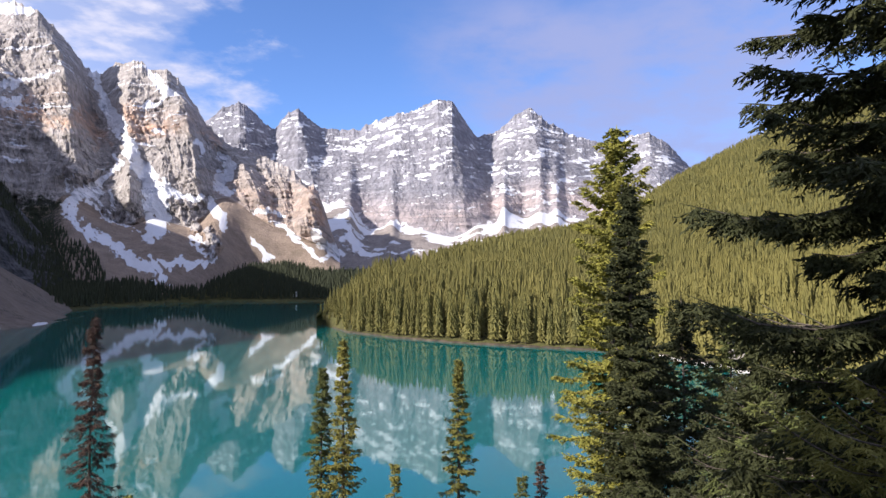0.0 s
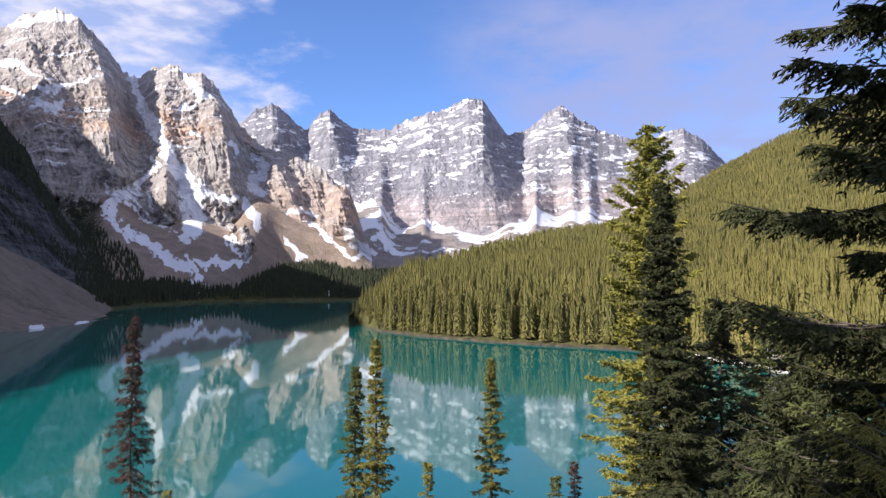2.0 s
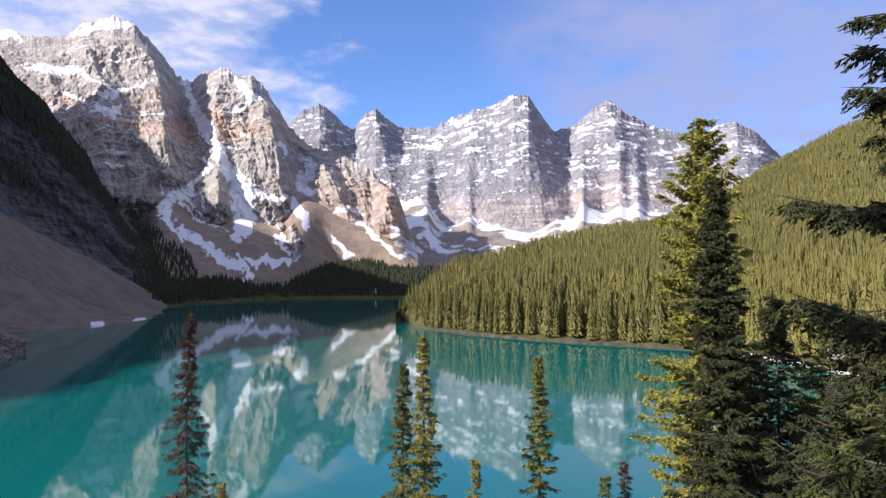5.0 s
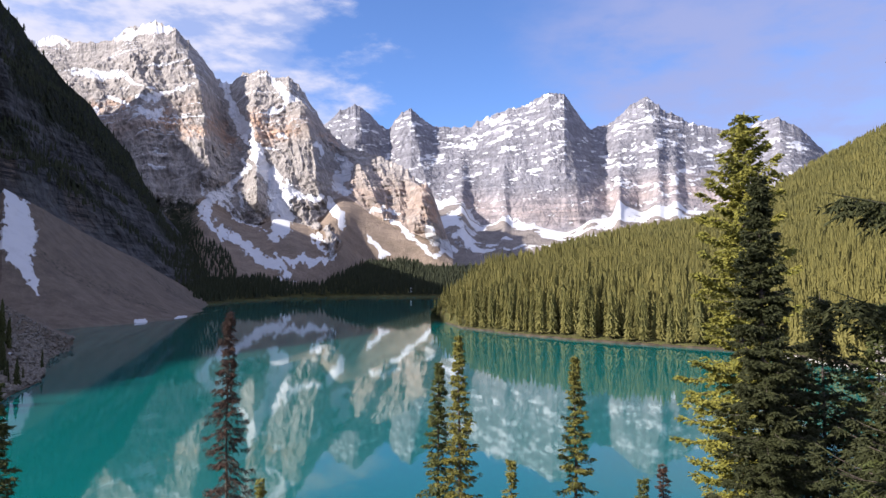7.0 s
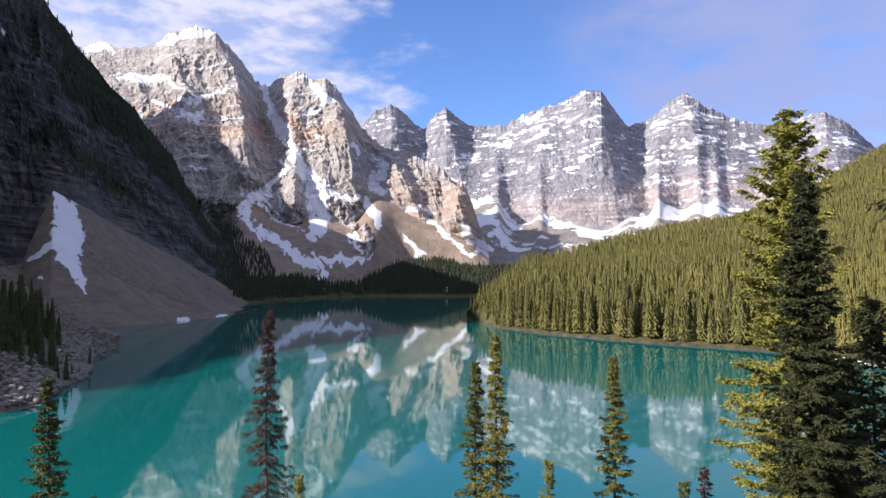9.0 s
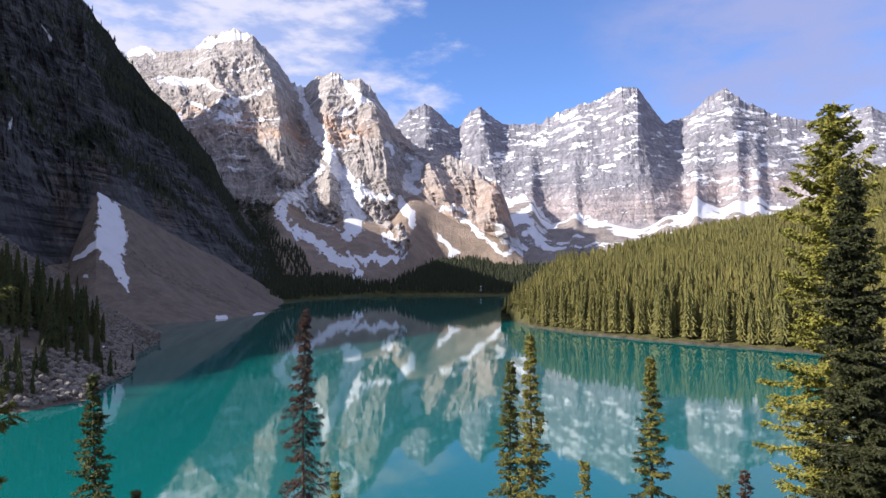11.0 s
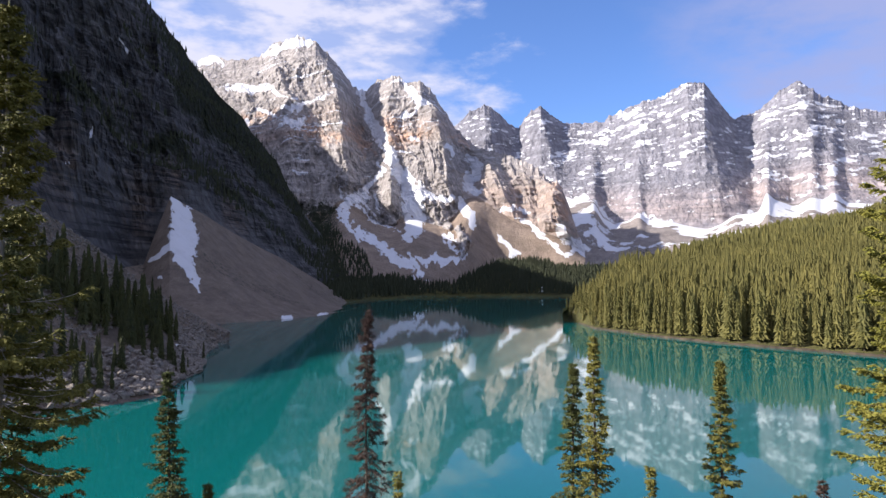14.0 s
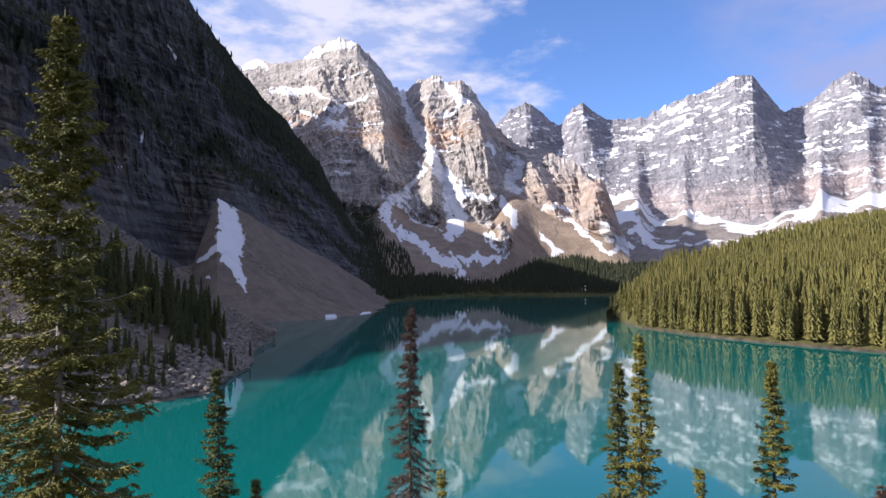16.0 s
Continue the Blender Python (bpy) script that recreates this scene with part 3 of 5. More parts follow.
def left_mountains():
    az = np.linspace(-53, -8.8, 720)
    A, D, Z, V = loft([back_of(LEFT_CREST, 400, 420), LEFT_CREST, LEFT_FOOT, LEFT_BASE], az, [8, 170, 60], [1, 0.85, 1.35], [0, 0, 1.2, 1.5])
    face = np.clip((V - 1) * 7, 0, 1) * np.clip((2.04 - V) * 5, 0, 1)
    pushed, ledge = rocky(A, D, Z, 54, 300, 0.3, 23, -0.05, rib=0.5, spurs=LEFT_SPURS, reach=105.0)
    D = np.where(V >= 1, D + face * (pushed - D), D)
    s = np.radians(A) * 2300
    knob = seg_mask(A, elevation(D, Z), LEFT_KNOBS, 33, 0.8)
    D = D - 26 * knob * (V >= 1) * (1 + 0.5 * fbm(s, Z, Z * 0, 30, 4, 0.6, 38))
    crest = np.clip(1 - np.abs(V - 1) * 9, 0, 1)
    Z = Z + crest * 9 * (fbm(s, s * 0, V * 20, 40, 5, 0.62, 29, True) - 0.4) + np.clip(V - 2, 0, 1) * np.clip(3 - V, 0, 1) * 14 * fbm(s, D, D * 0, 140, 4, 0.5, 32)
    x, y = polar(A, D)
    nz = normals_of(np.stack([x, y, Z], -1))[..., 2]
    el = elevation(D, Z)
    high = np.clip((el - 9) / 5, -0.6, 1)
    snow = ledge * (0.5 + 0.4 * high) + 0.45 * fbm(s, Z * 2.0, D * 0, 110, 5, 0.62, 35) + 0.15 * (nz - 0.5) - 0.22 + 0.08 * high - 0.2 * crest
    snow = np.clip(snow, 0, 0.72) * (V < 2) * np.clip((V - 0.98) * 60, 0, 1)
    snow = snow * np.clip(1.3 - 1.5 * knob, 0, 1)
    for k, strokes in enumerate((COULOIR_SNOW, APRON_SNOW, SCREE_SNOW, SUMMIT_SNOW)):
        snow = np.maximum(snow, seg_mask(A, el, strokes, 12 + k, (0.8, 1.3, 0.8, 0.8)[k]))
    warm = 0.45 * np.clip(1 - np.abs(el - 12.5 - 1.2 * fbm(s, s * 0, s * 0, 300, 3)) / 1.6, 0, 1) * np.clip(0.6 + 0.8 * fbm(s, Z, Z * 0, 140, 3, 0.5, 37), 0, 1)
    warm = np.maximum(warm, seg_mask(A, el, LEFT_WARM, 39, 1.6))
    warm = np.maximum(warm, np.clip((A + 19.5) / 2, 0, 1) * np.clip((10 - el) / 3, 0, 1) * 0.5) * (V < 2)
    scree = np.clip((V - 1.96 + 0.05 * fbm(s, Z, Z * 0, 80, 3)) * 20, 0, 1) * np.clip(1.4 - 2 * knob, 0, 1)
    veg = np.clip((-27.5 - A) / 3, 0, 1) * np.clip((8.5 - el) / 2.5, 0, 1) * 0.62
    return add_mountain("mountain_left", "tan and grey limestone mountain with snow couloirs over scree", A, D, Z, M_LEFT, snow, warm, scree, veg)


LEFT, LEFT_P = left_mountains()

# Left of bearing -58 the crest is unseen, its heights set to cast shadow.
TOWER_CREST = [(-118, 650, 60), (-112, 640, 260), (-104, 640, 330), (-92, 680, 390), (-84, 720, 440), (-76, 780, 490), (-68, 830, 530),
    (-61, 830, 510), (-57.5, 810, 440), (-48.74, 850, 425), (-45.74, 900, 384), (-43.89, 950, 367), (-41.73, 1000, 336), (-38.04, 1060, 275),
    (-35.12, 1100, 219), (-33.21, 1130, 153), (-31.96, 1150, 112), (-30.42, 1150, 76), (-28.49, 1150, 31), (-25.1, 1150, 8)]
TOWER_FOOT = [(-118, 420, 30), (-104, 420, 30), (-92, 330, 40), (-80, 320, 70), (-70, 320, 80), (-58.16, 370, 72), (-53.52, 420, 73),
    (-49.62, 500, 59), (-45.05, 560, 34), (-43.16, 620, 90), (-40.71, 630, 74), (-37.97, 670, 57), (-34.23, 730, 34), (-31.37, 790, 10),
    (-28.97, 870, -8), (-25.1, 940, 2)]
TOWER_BASE = [(-118, 400, -5), (-104, 380, -5), (-92, 300, -5), (-80, 280, -5), (-70, 260, -5), (-52, 330, -5), (-40, 480, -5),
    (-34, 600, -5), (-28, 700, -5), (-25, 850, -5)]
# Unseen massif behind the crest, raised to shade the tan mountain's lower face.
TOWER_SHADOW_BACK = [(-118, 900, 60), (-104, 900, 330), (-92, 930, 390), (-80, 1050, 480), (-68, 1500, 700), (-57, 2250, 1030), (-51, 2200, 970), (-46.4, 1950, 690),
    (-42.8, 1800, 450), (-38, 1520, 280), (-33, 1380, 170), (-30, 1350, 80), (-25.1, 1350, 8)]
TOWER_SNOW = [[(-46.97, 18.05, 0.1), (-46.79, 17.65, 0.15), (-46.57, 17.3, 0.1)],
    [(-48.81, 11.48, 0.1), (-49.05, 10.68, 0.15)],
    [(-50.49, 8.62, 0.05), (-50.34, 8.59, 0.1)]]


def tower():
    az = np.concatenate([np.linspace(-118, -60, 90)[:-1], np.linspace(-60, -25.2, 520)])
    back = TOWER_SHADOW_BACK
    rear = [(a, d + 600, -10) for a, d, z in TOWER_SHADOW_BACK]
    A, D, Z, V = loft([rear, back, TOWER_CREST, TOWER_FOOT, TOWER_BASE], az, [6, 16, 130, 6], [1, 0.4, 0.8, 1], [0, 0, 0, 0.8, 1])
    face = np.clip((V - 2) * 8, 0, 1) * np.clip((3.0 - V) * 5, 0, 1)
    pushed, ledge = rocky(A, D, Z, 26, 150, 0.5, 43, 0.1, 0.25)
    D = np.where(V >= 2, D + face * (pushed - D), D)
    s = np.radians(A) * 900
    el = elevation(D, Z)
    crest = np.clip(1 - np.abs(V - 2) * 9, 0, 1)
    Z = Z + crest * 4 * fbm(s, s * 0, V * 20, 25, 4, 0.6, 49)
    snow = seg_mask(A, el, TOWER_SNOW, 22)
    warm = np.clip(1 - np.abs(V - 2.84) / 0.18, 0, 1) * np.clip(0.45 + 1.3 * fbm(s, s * 0, Z * 0.1, 34, 4, 0.6), 0, 1)
    ridge = np.clip(1.3 * (1 - (V - 2) / 0.6), 0, 1) * np.clip((A + 47) / 5, 0, 1)
    belt = np.clip(1 - np.abs(V - 2.62 + 0.06 * fbm(s, s * 0, s * 0, 120, 3)) / 0.12, 0, 1) * 0.6
    end = np.clip((A + 32.5) / 3, 0, 1)
    veg = np.clip(np.maximum(np.maximum(ridge * 0.75, belt), end) + 0.3 * fbm(s, Z, Z * 0, 60, 4, 0.6, 47), 0, 1) * (V >= 2)
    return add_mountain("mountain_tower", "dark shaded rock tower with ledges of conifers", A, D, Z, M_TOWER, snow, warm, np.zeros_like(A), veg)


TOWER, TOWER_P = tower()

CONE_TOP = [(-46.73, 520, 35), (-45.05, 545, 38), (-43.17, 596, 96), (-40.72, 606, 83), (-37.97, 646, 67.5), (-34.23, 708, 47), (-31.38, 765, 25),
    (-28.4, 850, -3)]
CONE_SHORE = [(-46.67, 451, 0), (-42.41, 438, 0), (-38.84, 434, 0), (-36.08, 450, 0), (-33.27, 477, 0), (-30.89, 517, 0), (-28.7, 597, 0),
    (-28.0, 660, 0)]
CONE_SNOW = [[(-43.04, 6.37, 0.24), (-42.41, 5.19, 0.78), (-42.13, 3.35, 1.17), (-42.11, 1.86, 0.97), (-41.57, 0.57, 0.53), (-40.93, -1.01, 0.15)],
    [(-43, 2.64, 0.39), (-44.54, 1.3, 0.15)],
    [(-34.21, -3.3, 0.19), (-33.74, -3.26, 0.24)],
    [(-31.56, -3.09, 0.1), (-30.65, -3.01, 0.19)],
    [(-43.84, 0.02, 0.15), (-43.75, -0.07, 0.1)]]
NEAR_TOP = [(-85, 300, 60), (-70, 270, 62), (-58.15, 235, 54), (-56.08, 240, 56), (-53.52, 250, 54), (-50.82, 265, 47), (-48.32, 280, 39),
    (-45.04, 292, 26), (-42.42, 305, 16), (-38.83, 318, 3)]
NEAR_SHORE = [(-85, 120, 0), (-70, 120, 0), (-61.02, 156, 0), (-57.81, 159, 0), (-54.69, 160, 0), (-51.36, 163, 0), (-47.42, 165, 0),
    (-43.65, 173, 0), (-42.15, 197, 0), (-40.61, 213, 0), (-40.26, 270, 0), (-38.83, 301, 0), (-38.56, 317, 0)]
NEAR_SNOW = [[(-51.42, 5.58, 0.15), (-50.84, 5.35, 0.19), (-50.4, 5.19, 0.1)],
    [(-42.48, -5.21, 0.15), (-42.22, -5.4, 0.1)]]


def talus(name, label, top, shore, strokes, az, rows, seed, lumps, run=14):
    inner = [(a, d + run, z - 1) for a, d, z in top]
    under = [(a, d - 25, -9) for a, d, z in shore]
    A, D, Z, V = loft([inner, top, shore, under], az, [3, rows, 4])
    s = np.radians(A) * 350
    mid = np.clip((V - 1) * 5, 0, 1) * np.clip((2 - V) * 8, 0, 1)
    Z = Z + mid * lumps * fbm(s, D, D * 0, 30, 5, 0.55, seed) - mid * 3.0 * (4 * (V - 1) * (2 - V)).clip(0, 1)
    el = elevation(D, Z)
    snow = seg_mask(A, el, strokes, seed)
    veg = np.clip(0.15 + 0.45 * fbm(s, D, D * 0, 45, 4, 0.6, seed + 3), 0, 0.45)
    ob, P = add_mountain(name, label, A, D, Z, M_TALUS, snow, np.zeros_like(A), np.ones_like(A), veg)
    return tagged(ob, category="talus slope"), P


talus("talus_cone", "brown scree cone with a snow tongue at the lake edge", CONE_TOP, CONE_SHORE, CONE_SNOW, np.linspace(-46.7, -28.1, 300), 60, 61, 0.8)
NEAR, NEAR_P = talus("talus_near", "grey boulder talus falling to the lake shore", NEAR_TOP, NEAR_SHORE, NEAR_SNOW, np.linspace(-85, -38.6, 340), 70, 71, 1.6, 40)

MEAD_TOP = [(-35.22, 1000, 14), (-28.97, 1040, 17), (-27.09, 1050, 19), (-25.14, 1060, 24), (-22.28, 1060, 12), (-20.17, 1060, 12), (-18.02, 1150, 31),
    (-16.71, 1250, 49), (-13.09, 1300, 59), (-10.75, 1280, 44), (-4.56, 1250, 42), (0.78, 1200, 45)]
MEAD_SHORE = [(-35.18, 742, 0), (-30.04, 744, 0), (-27.82, 808, 0), (-27.06, 878, 0), (-25.1, 907, 0), (-22.26, 1016, 0), (-18, 1051, 0),
    (-13.51, 1032, 0), (-9.32, 1051, 0), (-4.55, 1044, 0), (0.78, 1045, 0)]
HILL_TOP = [(-10.72, 440, 6), (-9.64, 450, 10), (-8.84, 470, 10), (-6.47, 560, 24), (-4.07, 680, 38), (-1.17, 780, 52), (3.21, 920, 77),
    (6.59, 1020, 95), (10.4, 1120, 110), (15.05, 1250, 149), (17.78, 1320, 198), (20.51, 1380, 244), (24.23, 1400, 294), (27.84, 1420, 331),
    (31.22, 1440, 366), (33.7, 1450, 382), (45, 1450, 520), (60, 1400, 540), (80, 1300, 480)]
HILL_SHORE = [(-10.71, 451, 0), (-9.63, 432, 0), (-8.11, 382, 0), (-4.05, 341, 0), (0.78, 315, 0), (5.59, 299, 0), (10.33, 290, 0),
    (14.92, 281, 0), (18.46, 269, 0), (24, 240, 0), (30, 200, 0), (40, 150, 0), (60, 110, 0), (80, 100, 0)]


def wooded(name, label, top, shore, az, rows, seed, lumps, run, drop, bulge=0.0):
    behind = [(a, d + run, z - drop) for a, d, z in top]
    bank = [(a, d + 3, 1.0) for a, d, z in shore]
    under = [(a, d - 12, -6) for a, d, z in shore]
    A, D, Z, V = loft([behind, top, bank, under], az, [8, rows, 5])
    x, y = polar(A, D)
    mid = np.clip((V - 1) * 4, 0, 1) * np.clip((2 - V) * 6, 0, 1)
    Z = Z + mid * lumps * fbm(x, y, x * 0, 160, 4, 0.5, seed)
    if bulge:
        k = np.clip(2 - V, 0, 1)
        Z = Z - bulge * mid * k * (1 - k) * 4 * np.clip((A - 8) / 20, 0, 1)
    P = np.stack([x, y, Z], -1)
    me = mesh_from(name, P.reshape(-1, 3), grid_faces(*D.shape), M_FLOOR, True)
    return tagged(new(name, me), label, "hillside", kind="structure"), P


MEAD, MEAD_P = wooded("ground_far_shore", "shaded forest floor at the head of the lake", MEAD_TOP, MEAD_SHORE, np.linspace(-35, 0.5, 160), 30, 81, 3, 120, 20)
HILL, HILL_P = wooded("ground_hillside", "green forested hillside above the lake", HILL_TOP, HILL_SHORE, np.linspace(-10.7, 80, 260), 80, 91, 6, 500, 60, 50)


def ground_and_lake():
    # one sheet out to the horizon, dished under the lake, with the bank on which the viewpoint stands
    ring = np.concatenate([np.linspace(0.0, 90, 60), np.geomspace(95, 4600, 40)])
    az = np.linspace(-180, 180, 181)
    A, D = np.meshgrid(az, ring)
    x, y = polar(A, D)
    bank = 26.3 - 0.42 * np.clip(D - 2.5, 0, None)
    behind = np.clip((np.abs(A) - 95) / 30, 0, 1)
    Z = np.maximum(bank, -9) * (1 - behind) + behind * (26.3 - 0.03 * D * np.clip(1 - D / 2000, 0, 1))
    Z = Z + 0.5 * fbm(x, y, x * 0, 9, 4, 0.5, 7) * np.clip(D / 8, 0, 1)
    P = np.stack([x, y, Z], -1)
    tagged(new("ground", mesh_from("ground", P.reshape(-1, 3), grid_faces(*D.shape), M_FLOOR, True)), "needle-strewn forest ground of the bank and valley", "ground", kind="structure")
    ring = np.concatenate([[1.0], np.geomspace(40, 1250, 40)])
    az = np.linspace(-120, 110, 120)
    A, D = np.meshgrid(az, ring)
    x, y = polar(A, D)
    P = np.stack([x, y, np.zeros_like(x)], -1)
    tagged(new("water", mesh_from("water", P.reshape(-1, 3), grid_faces(*D.shape), M_WATER, True)), "turquoise glacial lake mirroring the mountains", "lake", kind="structure")


ground_and_lake()


# ---- trees ----
def foliage(name, dark, light, tip, scale=1.0):
    n = Nodes(name)
    c = n.mix(n.island(), dark, light)
    c = n.mix(n.ramp(n.thing(), 0.0, 1.0, 0.0, 0.55), c, tip)
    c = n.mix(n.ramp(n.noise(0.6 * scale, 4, 0.6), 0.4, 0.65, 0, 0.6), c, tip)
    n.bump(n.noise(9 * scale, 3, 0.7), 0.6, 0.1)
    n.put(n.b.inputs["Subsurface Weight"], 0.0)
    return n.done(c, 0.75, 0.25)


def bark(name, a, b):
    n = Nodes(name)
    c = n.mix(n.ramp(n.noise(6, 8, 0.7, (1, 1, 0.25)), 0.35, 0.65), a, b)
    n.bump(n.noise(10, 6, 0.7, (1, 1, 0.2)), 0.8, 0.05)
    return n.done(c, 0.9, 0.2)


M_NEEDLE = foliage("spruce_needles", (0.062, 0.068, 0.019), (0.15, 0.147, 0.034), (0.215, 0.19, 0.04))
# Sunlight on the tall yellow-green spruce is put into this brighter needle colour.
M_NEEDLE_SUNLIT = foliage("spruce_needles_sunlit", (0.10, 0.108, 0.023), (0.22, 0.215, 0.042), (0.30, 0.27, 0.05))
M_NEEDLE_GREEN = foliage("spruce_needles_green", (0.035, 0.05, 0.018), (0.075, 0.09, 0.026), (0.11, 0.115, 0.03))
# Shade on the close and bank spruces is put into this near-black green.
M_NEEDLE_SHADED = foliage("spruce_needles_shaded", (0.012, 0.017, 0.008), (0.028, 0.035, 0.012), (0.046, 0.05, 0.016))
M_NEEDLE_DEAD = foliage("dead_needles", (0.035, 0.022, 0.019), (0.075, 0.042, 0.032), (0.095, 0.055, 0.04))
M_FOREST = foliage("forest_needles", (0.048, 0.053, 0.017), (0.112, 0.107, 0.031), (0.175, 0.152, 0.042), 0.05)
# Copy of the forest needles with the far woods' shade in its colour.
M_FOREST_SHADED = foliage("shaded_forest_needles", (0.022, 0.032, 0.018), (0.035, 0.045, 0.022), (0.045, 0.05, 0.025), 0.05)
M_BARK = bark("spruce_bark", (0.06, 0.048, 0.04), (0.15, 0.127, 0.11))
M_BARK_PALE = bark("pale_bark", (0.24, 0.22, 0.2), (0.45, 0.42, 0.39))


def tier_tree(tiers, points, seed, skirt=0.55):
    """A small spruce, 1 m high and about 0.24 m across: overlapping jagged skirts of boughs on a stem. Verts, quads-free triangles."""
    rng = np.random.default_rng(seed)
    V, F = [], []
    for t in range(tiers):
        h0 = 0.06 + 0.9 * t / tiers
        top = min(1.0, h0 + 0.9 / tiers * 2.0 + 0.03)
        if t == tiers - 1:
            top = 1.0
        r = 0.125 * (1 - h0) ** 0.75 * rng.uniform(0.85, 1.15) + 0.008
        base = len(V)
        V.append((rng.normal(0, 0.004), rng.normal(0, 0.004), top))
        off = rng.uniform(0, 6.28)
        for i in range(points * 2):
            a = off + math.pi * i / points + rng.normal(0, 0.1)
            q = r * (rng.uniform(0.8, 1.25) if i % 2 == 0 else rng.uniform(0.35, 0.6))
            V.append((q * math.cos(a), q * math.sin(a), h0 + (rng.uniform(-0.35, 0.1) / tiers if i % 2 == 0 else rng.uniform(0.1, 0.6) / tiers)))
        for i in range(points * 2):
            F.append((base, base + 1 + i, base + 1 + (i + 1) % (points * 2)))
    return np.array(V), np.array(F)


def spread(P, spacing, seed, keep=None, limit=60000):
    """Points strewn over a grid of terrain, by area, no two within about the spacing."""
    rng = np.random.default_rng(seed)
    a, b, c, d = P[:-1, :-1], P[:-1, 1:], P[1:, :-1], P[1:, 1:]
    area = 0.5 * np.abs(np.cross((b - a)[..., :2], (c - a)[..., :2])) + 0.5 * np.abs(np.cross((b - d)[..., :2], (c - d)[..., :2]))
    area = area.ravel()
    n = min(limit * 3, int(area.sum() / spacing ** 2 * 2.2))
    cell = rng.choice(len(area), n, p=area / area.sum())
    i, j = np.unravel_index(cell, a.shape[:2])
    u, v = rng.random((n, 1)), rng.random((n, 1))
    p = (a[i, j] * (1 - u) + b[i, j] * u) * (1 - v) + (c[i, j] * (1 - u) + d[i, j] * u) * v
    if keep is not None:
        p = p[keep(p)]
    key = np.floor(p[:, :2] / spacing).astype(np.int64)
    _, first = np.unique(key[:, 0] * 100003 + key[:, 1], return_index=True)
    return p[np.sort(first)]


def plant(name, label, places, heights, shapes, material, seed, width=1.0):
    """One mesh of many small trees, for woods that nobody could count."""
    rng = np.random.default_rng(seed)
    V, F, base = [], [], 0
    which = rng.integers(0, len(shapes), len(places))
    for k, (v, f) in enumerate(shapes):
        at = places[which == k]
        if not len(at):
            continue
        h = heights[which == k][:, None]
        turn = rng.uniform(0, 6.28, (len(at), 1))
        w = h * width * rng.uniform(0.75, 1.2, (len(at), 1))
        lean = rng.normal(0, 0.02, (len(at), 2))
        x = (v[None, :, 0] * np.cos(turn) - v[None, :, 1] * np.sin(turn)) * w + v[None, :, 2] * h * lean[:, :1]
        y = (v[None, :, 0] * np.sin(turn) + v[None, :, 1] * np.cos(turn)) * w + v[None, :, 2] * h * lean[:, 1:]
        z = v[None, :, 2] * h
        V.append((np.stack([x, y, z], -1) + at[:, None, :]).reshape(-1, 3))
        F.append((f[None] + base + (np.arange(len(at)) * len(v))[:, None, None]).reshape(-1, 3))
        base += len(at) * len(v)
    me = mesh_from(name, np.concatenate(V), np.concatenate(F), material)
    return tagged(new(name, me), label, "forest", kind="stuff")


FAR_SHAPES = [tier_tree(3, 4, 100 + i) for i in range(5)]
MID_SHAPES = [tier_tree(12, 5, 200 + i) for i in range(8)]
FRONT_SHAPES = [tier_tree(21, 7, 300 + i) for i in range(10)]


def dist_of(p):
    return np.hypot(p[:, 0], p[:, 1])


def bearing_of(p):
    return np.degrees(np.arctan2(p[:, 0], p[:, 1]))


